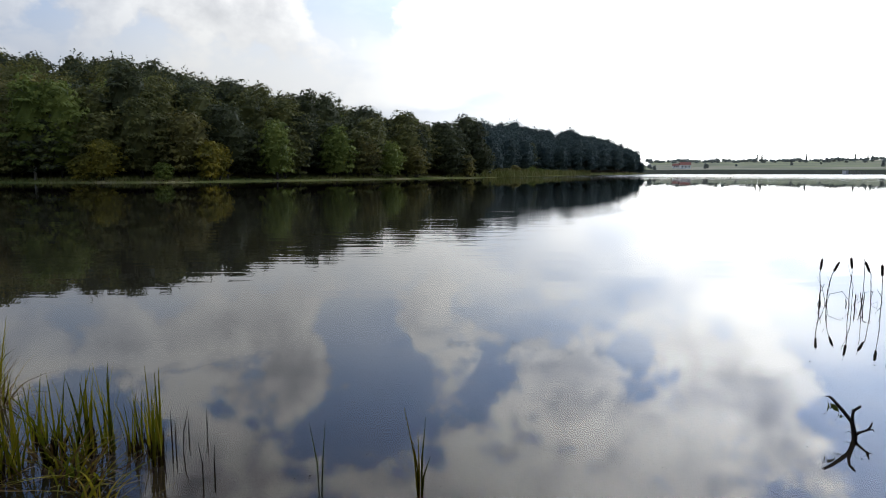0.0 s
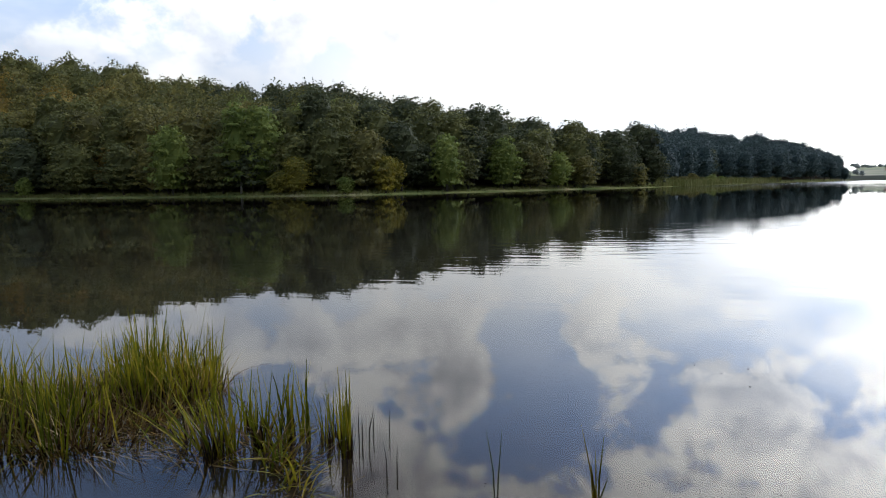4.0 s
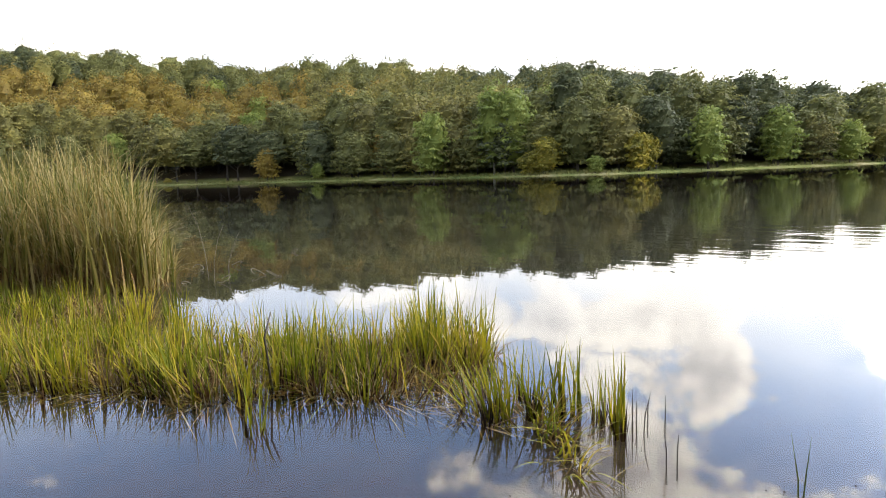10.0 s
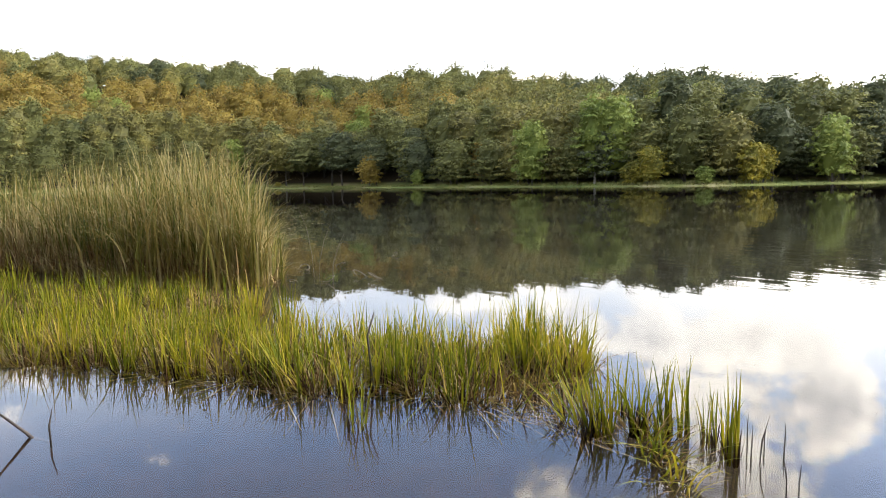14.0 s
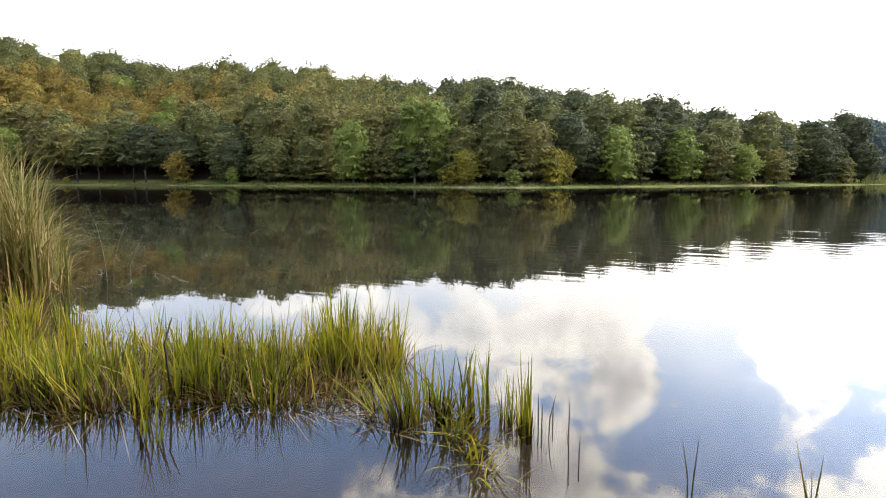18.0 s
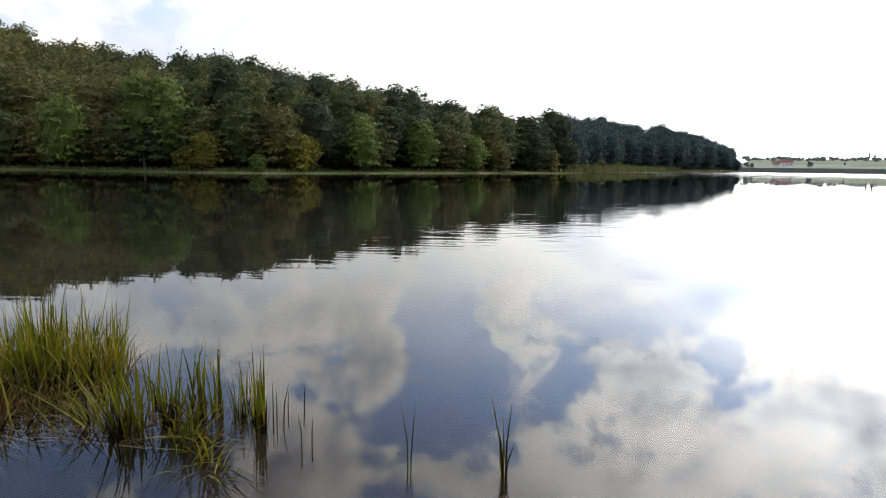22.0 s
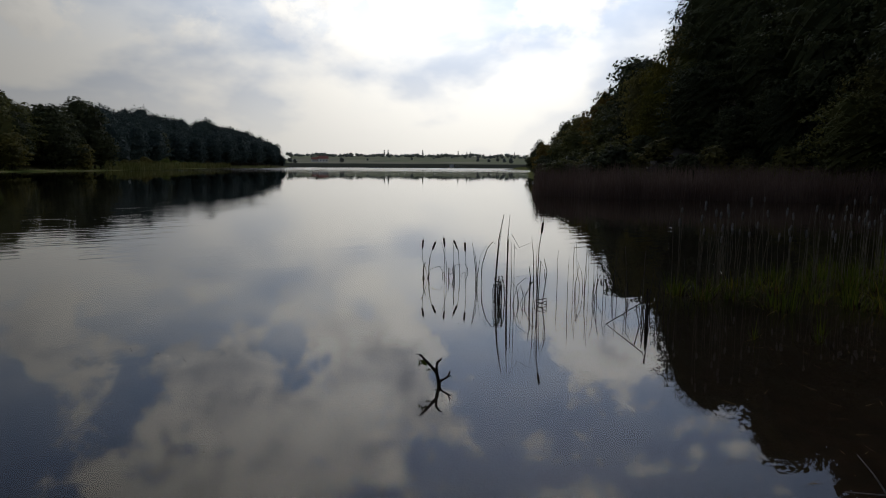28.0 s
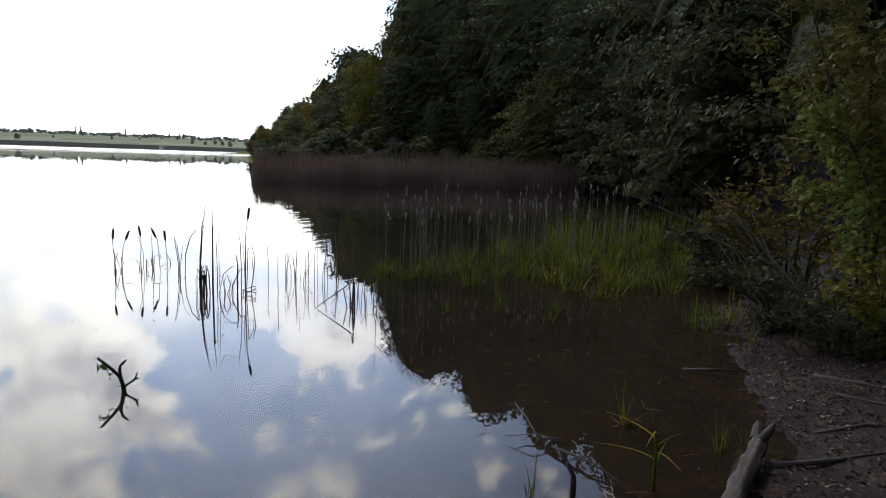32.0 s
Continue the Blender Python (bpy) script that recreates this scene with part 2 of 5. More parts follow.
FLUFF = plain("cattail_fluff", (0.20, 0.18, 0.16), (0.42, 0.39, 0.35), 40.0, 0.95, 1.0, 4, 0.01)
SPECK = plain("floating_debris", (0.02, 0.016, 0.012), (0.07, 0.055, 0.04), 30.0)
WHITEWASH = plain("whitewashed_wall", (0.6, 0.58, 0.54), (0.82, 0.81, 0.78), 0.6)
ROOF = plain("red_tile_roof", (0.20, 0.07, 0.045), (0.33, 0.13, 0.09), 1.5)
CONCRETE = plain("grey_concrete", (0.22, 0.22, 0.21), (0.36, 0.36, 0.34), 0.8)
PANE = plain("dark_window_glass", (0.015, 0.018, 0.02), (0.03, 0.035, 0.04), 1.0, 0.1, 0.0)

# water: glassy by the bank, with slow wind ripples further out
m, N = material("water")
pos = N.n("ShaderNodeTexCoord").outputs["Object"]
away = N.vmath("LENGTH", pos)
side = N.n("ShaderNodeSeparateXYZ", {0: pos}).outputs[0]
gust = N.map(N.noise(N.n("ShaderNodeMapping", {0: pos, 3: (0.5, 1.0, 1.0)}).outputs[0], 0.10, 3), 0.38, 0.62, 0.25, 1.0)
strip = N.n("ShaderNodeMapping", {0: pos, 2: (0, 0, radians(-14)), 3: (0.15, 1.0, 1.0)}).outputs[0]
swell = N.noise(strip, 3.0, 1, 0.4, 0.35)
chop = N.noise(strip, 7.0, 2, 0.5, 0.4)
slow = N.noise(pos, 0.7, 2, 0.5)
amp = N.math("MULTIPLY", N.math("MULTIPLY", gust, N.map(away, 7.5, 13.0, 0.02, 1.0)), N.math("MULTIPLY", N.map(away, 26.0, 70.0, 1.0, 0.12), N.map(side, -11.0, -2.0, 0.35, 1.0)))
h = N.math("ADD", N.math("MULTIPLY", swell, 0.0068), N.math("MULTIPLY", chop, 0.0010))
h = N.math("ADD", N.math("MULTIPLY", h, amp), N.math("MULTIPLY", slow, 0.0015))
# rings where something touched the surface
for rx, ry, reach in ((-1.31, 3.81, 0.22), (2.37, 2.68, 0.30), (2.55, 2.35, 0.32), (3.65, 1.94, 0.28), (4.16, 1.94, 0.16), (3.92, 2.55, 0.2), (3.2, 1.43, 0.22), (-1.17, 3.72, 0.16)):
    out = N.vmath("LENGTH", N.vmath("SUBTRACT", pos, (rx, ry, 0.0)))
    ring = N.math("MULTIPLY", N.math("SINE", N.math("MULTIPLY", out, 95.0)), N.map(out, 0.02, reach, 0.00009, 0.0, True))
    h = N.math("ADD", h, N.math("MULTIPLY", ring, N.map(N.noise(pos, 4.0, 1), 0.4, 0.6)))
bmp = N.n("ShaderNodeBump", {"Strength": 1.0, "Distance": 1.0, "Height": h}).outputs[0]
p = N.n("ShaderNodeBsdfPrincipled", {"Base Color": (0.62, 0.52, 0.38, 1), "Roughness": N.math("MULTIPLY", N.map(away, 110.0, 400.0, 0.006, 0.24), N.map(N.noise(N.n("ShaderNodeMapping", {0: pos, 3: (0.2, 1.0, 1.0)}).outputs[0], 0.05, 3), 0.35, 0.65, 0.5, 1.3)), "IOR": 1.34, "Transmission Weight": 1.0, "Normal": bmp})
N.n("ShaderNodeOutputMaterial", {0: p.outputs[0]})
WATER = m

# ground: lake mud, dark leaf mould, grass at the water's edge, green and straw fields far off, paled for haze
m, N = material("ground")
pos = N.n("ShaderNodeTexCoord").outputs["Object"]
z = N.n("ShaderNodeSeparateXYZ", {0: pos}).outputs[2]
away = N.vmath("LENGTH", pos)
big, small, tiny = N.noise(pos, 0.12, 5), N.noise(pos, 5.0, 8, 0.65), N.noise(pos, 40.0, 5, 0.6)
# green and straw field tones, raised in colour to carry the far haze
field = N.ramp(N.noise(N.n("ShaderNodeMapping", {0: pos, 2: (0, 0, 0.5), 3: (0.35, 1, 1)}).outputs[0], 0.012, 3), [(0.3, (0.27, 0.265, 0.17)), (0.45, (0.33, 0.335, 0.19)), (0.52, (0.25, 0.25, 0.16)), (0.6, (0.44, 0.39, 0.28)), (0.7, (0.29, 0.30, 0.17))])
grass = N.ramp(N.map(big, 0.35, 0.65), [(0, (0.10, 0.12, 0.035)), (0.6, (0.17, 0.17, 0.055)), (1, (0.26, 0.22, 0.11))])
mould = N.ramp(N.map(small, 0.3, 0.7), [(0, (0.022, 0.018, 0.012)), (1, (0.06, 0.048, 0.032))])
mud = N.ramp(N.map(N.math("ADD", N.math("MULTIPLY", small, 0.6), N.math("MULTIPLY", tiny, 0.4)), 0.35, 0.65), [(0, (0.008, 0.0042, 0.0027)), (0.6, (0.032, 0.019, 0.013)), (1, (0.115, 0.064, 0.042))])
far_bank = N.mix(N.map(away, 75.0, 95.0), mould, N.mix(N.map(z, 0.9, 1.6), grass, mould))
col = N.mix(N.map(away, 25.0, 40.0), mud, far_bank)
col = N.mix(N.map(away, 430.0, 470.0), col, N.mix(N.map(z, 3.35, 3.15), field, N.mix(big, (0.055, 0.058, 0.042), (0.09, 0.092, 0.068))))
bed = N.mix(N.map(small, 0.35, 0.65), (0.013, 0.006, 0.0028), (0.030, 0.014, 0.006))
# bed colour darkened with depth for the light lost in murky water
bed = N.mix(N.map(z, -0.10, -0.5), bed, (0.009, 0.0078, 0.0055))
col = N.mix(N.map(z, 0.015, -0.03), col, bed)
bmp = N.n("ShaderNodeBump", {"Strength": 0.7, "Distance": 0.03, "Height": N.math("ADD", small, N.math("MULTIPLY", tiny, 0.3))}).outputs[0]
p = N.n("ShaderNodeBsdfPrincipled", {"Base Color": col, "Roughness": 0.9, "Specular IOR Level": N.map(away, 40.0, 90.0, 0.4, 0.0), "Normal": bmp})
N.n("ShaderNodeOutputMaterial", {0: p.outputs[0]})
GROUND = m


# ---- mesh helpers ----
def mesh_from(name, verts, faces, mats, smooth=False, index=None):
    me = bpy.data.meshes.new(name)
    me.from_pydata([tuple(v) for v in verts], [], [tuple(f) for f in faces])
    for mat in mats if isinstance(mats, (list, tuple)) else [mats]:
        me.materials.append(mat)
    if index is not None:
        me.polygons.foreach_set("material_index", index)
    if smooth:
        me.polygons.foreach_set("use_smooth", [True] * len(me.polygons))
    me.update()
    return me


def part(name, data, mat, parent, label="", smooth=False):
    """Links (vertices, faces) as one mesh under a thing or a part."""
    ob = new(name, mesh_from(name, data[0], data[1], mat, smooth))
    ob.parent = parent
    return tagged(ob, label)


def thing(name, x, y, z, label, category, group=""):
    top = new(name)
    top.location = (x, y, z)
    return tagged(top, label, category, group)


def polar(theta, r, z=0.0):
    """A place by its bearing, in degrees to the left of +y, and its distance."""
    a = radians(theta)
    return Vector((-math.sin(a) * r, math.cos(a) * r, z))


def tube(pts, radii, sides=6):
    """A tapered bent stem through pts: vertices and faces."""
    vs, fs = [], []
    u = None
    for k, (p, r) in enumerate(zip(pts, radii)):
        p = Vector(p)
        ahead = (Vector(pts[min(k + 1, len(pts) - 1)]) - Vector(pts[max(k - 1, 0)])).normalized()
        u = ahead.orthogonal().normalized() if u is None else (u - ahead * u.dot(ahead)).normalized()
        v = ahead.cross(u)
        for s in range(sides):
            a = 2 * math.pi * s / sides
            vs.append(p + (u * math.cos(a) + v * math.sin(a)) * r)
    for k in range(len(pts) - 1):
        for s in range(sides):
            a, b = k * sides + s, k * sides + (s + 1) % sides
            fs.append((a, b, b + sides, a + sides))
    fs.append(tuple(range((len(pts) - 1) * sides, len(pts) * sides)))
    fs.append(tuple(range(sides))[::-1])
    return vs, fs


def joined(pieces):
    vs, fs = [], []
    for v, f in pieces:
        o = len(vs)
        vs += list(v)
        fs += [tuple(int(i) + o for i in q) for q in f]
    return vs, fs


def box(x0, y0, z0, x1, y1, z1):
    vs = [(x, y, z) for z in (z0, z1) for x, y in ((x0, y0), (x1, y0), (x1, y1), (x0, y1))]
    return vs, [(3, 2, 1, 0), (4, 5, 6, 7), (0, 1, 5, 4), (1, 2, 6, 5), (2, 3, 7, 6), (3, 0, 4, 7)]


def blades(rng, base, height, width, lean, bend, heading, segs=4, curl=2.6):
    """Many grass blades at once: tapering strips that lean and bend over. All arguments but segs are arrays of one length."""
    n = len(base)
    k = np.linspace(0, 1, segs + 1)[None, :, None]
    dirn = np.stack([np.cos(heading), np.sin(heading), np.zeros(n)], 1)[:, None, :]
    side = np.stack([-np.sin(heading + rng.normal(0, 0.9, n)), np.cos(heading), np.zeros(n)], 1)
    side = (side / np.linalg.norm(side, axis=1)[:, None])[:, None, :]
    hh, ll, bb, ww = (a[:, None, None] for a in (height, lean, bend, width))
    mid = base[:, None, :] + dirn * (ll * k + bb * k ** curl) * hh
    drop = np.sqrt(np.maximum(0.05, 1 - np.minimum(0.95, (ll * 0.5 + bb * 0.75) ** 2)))
    mid[:, :, 2:3] += hh * (k - 0.45 * np.maximum(0, bb) * k ** (curl + 0.6)) * drop
    wide = ww * np.where(k < 0.25, 0.55 + 1.8 * k, np.clip((1 - k) / 0.75, 0.02, 1) ** 0.7) * 0.5
    a, b = mid - side * wide, mid + side * wide
    verts = np.stack([a, b], 2).reshape(-1, 3)
    o = (np.arange(n) * 2 * (segs + 1))[:, None, None] + (np.arange(segs) * 2)[None, :, None]
    faces = (o + np.array([0, 1, 3, 2])[None, None, :]).reshape(-1, 4)
    return verts, faces


def blade_patch(rng, base, h, w, lean=(0.0, 0.25), bend=(0.0, 0.5), segs=4, spread=0.25):
    n = len(base)
    return blades(rng, base, h * rng.uniform(1 - spread * 1.6, 1 + spread, n), w * rng.uniform(0.6, 1.3, n), rng.uniform(*lean, n), rng.uniform(*bend, n) ** 1.5, rng.uniform(0, 2 * math.pi, n), segs)


# ---- the lake and the ground ----
FAR_SHORE = [(100, 70), (98, 130), (90, 190), (80, 215), (72, 212), (64, 202), (56, 175), (46, 146), (37, 127), (31, 117), (23, 113), (15, 124), (5, 150), (-3.5, 184),
             (-7, 225), (-11, 290), (-14, 345), (-17.2, 425), (-18.0, 486), (-24, 482), (-32, 490), (-38.3, 500), (-38.7, 312), (-37.5, 306), (-37.6, 296), (-39.6, 286), (-39.8, 150), (-40.2, 60), (-43, 47),
             (-50, 45), (-60, 45), (-70, 44), (-78, 30), (-83, 19), (-86, 13)]
NEAR_SHORE = [(-84.5, 9.3), (-82.0, 8.1), (-85.0, 7.3), (-87, 6.4), (-88, 5.7), (-89, 4.8), (-89.5, 3.95), (-92, 3.0), (-85, 2.0), (-50, 1.4), (-10, 1.2), (30, 1.2), (60, 1.6), (85, 2.6), (97, 6.0), (100, 20)]
FAR_EDGE = sorted(FAR_SHORE[2:18])
shore = np.array([polar(a, r)[:2] for a, r in FAR_SHORE + NEAR_SHORE])


def lake_distance(px, py):
    """Signed distance to the shore: negative over the lake."""
    best = np.full(px.shape, 1e9)
    inside = np.zeros(px.shape, bool)
    n = len(shore)
    for i in range(n):
        (ax, ay), (bx, by) = shore[i], shore[(i + 1) % n]
        ex, ey = bx - ax, by - ay
        t = np.clip(((px - ax) * ex + (py - ay) * ey) / (ex * ex + ey * ey), 0, 1)
        best = np.minimum(best, np.hypot(px - ax - t * ex, py - ay - t * ey))
        cross = ((ay > py) != (by > py)) & (px < ex * (py - ay) / (ey if abs(ey) > 1e-9 else 1e-9) + ax)
        inside ^= cross
    return np.where(inside, -best, best)


def wobble(px, py, s, seed=0.0):
    return np.sin(px * s + seed) * np.cos(py * s * 1.3 + seed * 2) + 0.5 * np.sin(px * s * 2.3 - py * s * 1.7 + seed)


HILL_TH = [-40, -18.5, -15, -11, -6, 2, 18, 35, 45, 60, 80, 110]
HILL_Z = [0, 3.0, 10, 14, 14, 11, 16, 21.5, 32, 38, 39, 38]


def ground_height(px, py):
    px, py = np.asarray(px, float), np.asarray(py, float)
    r = np.hypot(px, py)
    th = np.degrees(np.arctan2(-px, py))
    dist = lake_distance(px, py) + 0.10 * wobble(px, py, 2.1) * np.clip(1 - r / 25, 0, 1) + np.clip((r - 60) / 200, 0, 1) * 1.5 * wobble(px, py, 0.08)
    bed = np.maximum(dist * 0.10, -1.8)
    bank = np.where(dist < 2.5, dist * 0.10, 0.25 + (dist - 2.5) * 0.04)
    z = np.where(dist < 0, bed, np.minimum(bank, 3.0))
    land = dist > 0
    # wooded hill behind the far shore, lower towards the dam; a reed flat lies before its far end
    flat_part = np.clip((-th - 2.5) / 2, 0, 1) * np.clip((13 + th) / 3, 0, 1)
    toe = 10 + flat_part * 24
    edge_r = np.interp(th, [p[0] for p in FAR_EDGE], [p[1] for p in FAR_EDGE])
    hd = dist + np.clip(-th / 3, 0, 1) * (th > -20) * ((r - edge_r) * 0.75 - dist)
    hill = np.interp(th, HILL_TH, HILL_Z)
    z = z + land * (r > 60) * hill * (np.clip((hd - toe) / 68, 0, 1) ** 0.9 + 0.18 * np.clip((hd - 80) / 80, 0, 1))
    # wooded slope on the near shore
    near = np.clip((-th - 40.5) / 6, 0, 1) * (r < 420)
    z = z + land * near * np.clip((dist - 4) / 55, 0, 1) * (18 + 8 * np.clip((-th - 50) / 12, 0, 1))
    z = z + land * (np.abs(th) > 105) * np.clip((dist - 4) / 55, 0, 1) * 8
    # dam and the fields beyond it
    dam = (th < -17.8) & (th > -60) & (r > 440)
    z = np.where(dam & land, np.clip(dist / 5, 0, 1) * 3.2 + np.clip((dist - 120) / 450, 0, 1) * 13 + np.clip((dist - 30) / 400, 0, 1) * (1.0 + 1.2 * np.abs(wobble(px, py, 0.006, 1.0))), z)
    return z + (r < 30) * land * 0.025 * wobble(px, py, 3.7, 2.0)


rings = np.concatenate([[0.15], np.geomspace(0.4, 60, 150), np.geomspace(62, 4500, 120)])
steps = np.radians(np.concatenate([np.arange(-110, 110, 0.75), np.arange(110, 250, 5.0)]))
RR, TT = np.meshgrid(rings, steps, indexing="ij")
GX, GY = -np.sin(TT) * RR, np.cos(TT) * RR
GZ = ground_height(GX, GY)
na = len(steps)
verts = np.stack([GX, GY, GZ], -1).reshape(-1, 3)
faces = [(i * na + j, i * na + (j + 1) % na, (i + 1) * na + (j + 1) % na, (i + 1) * na + j)[::-1] for i in range(len(rings) - 1) for j in range(na)]
faces.append(tuple(range(na)))
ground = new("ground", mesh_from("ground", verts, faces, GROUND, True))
tagged(ground, "brown lake bed and bank rising to grassy and wooded slopes", "ground", kind="structure")

bm = bmesh.new()
bm.faces.new([bm.verts.new(p) for p in ((-420, -80, 0), (560, -80, 0), (560, 560, 0), (-420, 560, 0))])
me = bpy.data.meshes.new("water")
bm.to_mesh(me)
me.materials.append(WATER)
water = new("water", me)
water.visible_shadow = False
tagged(water, "calm dark lake water mirroring clouds and woods", "lake", kind="structure")


# ---- trees ----
def sprays(rng, centres, normals, size, loose=0.55):
    """One bent four-cornered leaf spray at each centre, facing near its normal."""
    n = len(centres)
    nrm = normals + rng.normal(0, loose, (n, 3))
    nrm /= np.linalg.norm(nrm, axis=1)[:, None]
    u = np.cross(nrm, rng.normal(0, 1, (n, 3)))
    u /= np.linalg.norm(u, axis=1)[:, None] + 1e-9
    v = np.cross(nrm, u)
    s = size * rng.uniform(0.5, 1.4, (n, 1))
    a = centres + u * s * rng.uniform(0.7, 1.2, (n, 1)) - nrm * s * 0.25
    b = centres + v * s * rng.uniform(0.35, 0.75, (n, 1))
    c2 = centres - u * s * rng.uniform(0.7, 1.2, (n, 1)) - nrm * s * 0.25
    e = centres - v * s * rng.uniform(0.35, 0.75, (n, 1))
    verts = np.stack([a, b, c2, e], 1).reshape(-1, 3)
    i = np.arange(n)[:, None] * 4
    faces = np.concatenate([i + [0, 1, 3], i + [1, 2, 3]], 1).reshape(-1, 3)
    return verts, faces


def core(rng, x, y, z, rx, rz, sides=9, rings=6):
    """A rough closed lump of foliage that fills a crown's inside."""
    vs, fs = [(x, y, z - rz)], []
    for k in range(1, rings):
        a = math.pi * k / rings
        for s in range(sides):
            t, q = 2 * math.pi * s / sides + k * 0.4, rng.uniform(0.82, 1.12)
            vs.append((x + math.sin(a) * math.cos(t) * rx * q, y + math.sin(a) * math.sin(t) * rx * q, z - math.cos(a) * rz * q))
    vs.append((x, y, z + rz))
    top = len(vs) - 1
    for s in range(sides):
        n = (s + 1) % sides
        fs.append((0, 1 + n, 1 + s))
        for k in range(rings - 2):
            o = 1 + k * sides
            fs += [(o + s, o + n, o + sides + n), (o + s, o + sides + n, o + sides + s)]
        o = 1 + (rings - 2) * sides
        fs.append((o + s, o + n, top))
    return np.array(vs), np.array(fs)


def crown_points(rng, lumps, n, shag=0.16):
    """Points and outward normals on the skins of a set of lumps, fewer underneath."""
    L = np.array(lumps)
    w = L[:, 3] ** 2
    L = L[rng.choice(len(L), n, p=w / w.sum())]
    dv = rng.normal(0, 1, (n, 3))
    dv[:, 2] = np.where(dv[:, 2] < -0.35, -dv[:, 2] * 0.5, dv[:, 2])
    dv /= np.linalg.norm(dv, axis=1)[:, None]
    rad = L[:, 3:4] * (1.05 + shag - 0.16 - np.abs(rng.normal(0, shag, (n, 1)))) * (1 + 0.16 * np.sin(dv[:, :1] * 7 + L[:, :1] * 3) * np.cos(dv[:, 1:2] * 6 + L[:, 1:2] * 5))
    return L[:, :3] + dv * rad * np.stack([np.ones(n), np.ones(n), L[:, 4]], 1), dv


def tree_lumps(rng, h, r, base, kind):
    lumps = []
    count = 52 if kind == "round" else 40
    top = h - r * 0.22
    for k in range(count):
        f = (k + rng.uniform(0.1, 0.9)) / count
        z = base + r * 0.2 + (top - base - r * 0.2) * f
        env = math.sin(math.pi * min(0.95, 0.20 + 0.75 * f)) ** 0.65
        a = k * 2.4 + rng.uniform(-0.5, 0.5)
        off = r * env * rng.uniform(0.40, 0.85)
        lumps.append((math.cos(a) * off, math.sin(a) * off, z, r * rng.uniform(0.24, 0.44) * (0.6 + 0.4 * env), rng.uniform(0.24, 0.44) + 0.9 * max(0.0, f - 0.55)))
    lumps.append((0, 0, base + (h - base) * 0.4, r * 0.7, 1.1))
    lumps.append((0, 0, base + (h - base) * 0.68, r * 0.62, 1.0))
    return lumps


def tree_meshes(seed, h, r, base, n, size, kind="round"):
    """Trunk with limbs, and crown, as plain data."""
    rng = np.random.default_rng(seed)
    lumps = tree_lumps(rng, h, r, base, kind)
    bend = [Vector((rng.uniform(-0.25, 0.25) * k, rng.uniform(-0.25, 0.25) * k, h * k / 5.4)) for k in range(6)]
    bend[0] = Vector((0, 0, -1.0))
    tr = 0.010 * h + 0.04
    pieces = [tube(bend, [tr * 1.35, tr, tr * 0.8, tr * 0.6, tr * 0.4, tr * 0.12], 7)]
    for l in lumps[2:-2:2]:
        z0 = max(base * 0.6, l[2] - 0.35 * math.hypot(l[0], l[1]) - 1.0)
        k = min(4.99, max(0.0, z0 / h * 5.4))
        p0 = bend[int(k)].lerp(bend[int(k) + 1], k - int(k))
        p2 = Vector(l[:3])
        pieces.append(tube([p0, p0.lerp(p2, 0.5) + Vector((0, 0, 0.15)), p2], [tr * 0.42, tr * 0.26, tr * 0.08], 5))
    c, nv = crown_points(rng, lumps, n)
    v, f = sprays(rng, c, nv * 0.9 + np.array([0, 0, 0.6]), size)
    near = n > 4000
    v2, f2 = core(rng, 0, 0, base + (h - base) * 0.5, r * (0.85 if seed == 20 else 0.52 if near else 0.62), (h - base) * 0.42, 22 if near else 9, 16 if near else 6)
    return joined(pieces), (np.concatenate([v, v2]), np.concatenate([f, f2 + len(v)]))


# seed, height, crown radius, lowest leaves, kind
SHAPES = [(11, 15, 5.2, 1.2, "round"), (12, 16.5, 5.6, 1.8, "round"), (13, 12, 4.8, 0.2, "round"), (14, 17, 4.2, 1.5, "narrow"), (15, 8, 3.2, 0.1, "round"), (16, 15.5, 6.0, 1.2, "round"), (17, 14, 4.8, 0.4, "narrow"), (18, 5, 2.2, 0.0, "round"), (19, 20, 1.9, 1.0, "narrow"), (20, 18, 7.0, 6.8, "round"), (21, 15, 5.4, 3.4, "round"), (22, 16, 4.8, 4.0, "round")]
TREE_CACHE = {}
LABELS = {"green": "green broadleaf tree with a dense leafy crown", "dark": "dark green broadleaf tree with a dense crown", "olive": "olive green broadleaf tree turning in autumn",
          "rust": "rust-brown broadleaf tree in autumn leaf", "yellow": "yellow autumn broadleaf tree at the wood's edge", "lime": "light green leafy tree at the water's edge", "far": "distant broadleaf tree with leaves tinted blue for haze", "pale": "distant tree on the field hill, leaves paled for haze"}


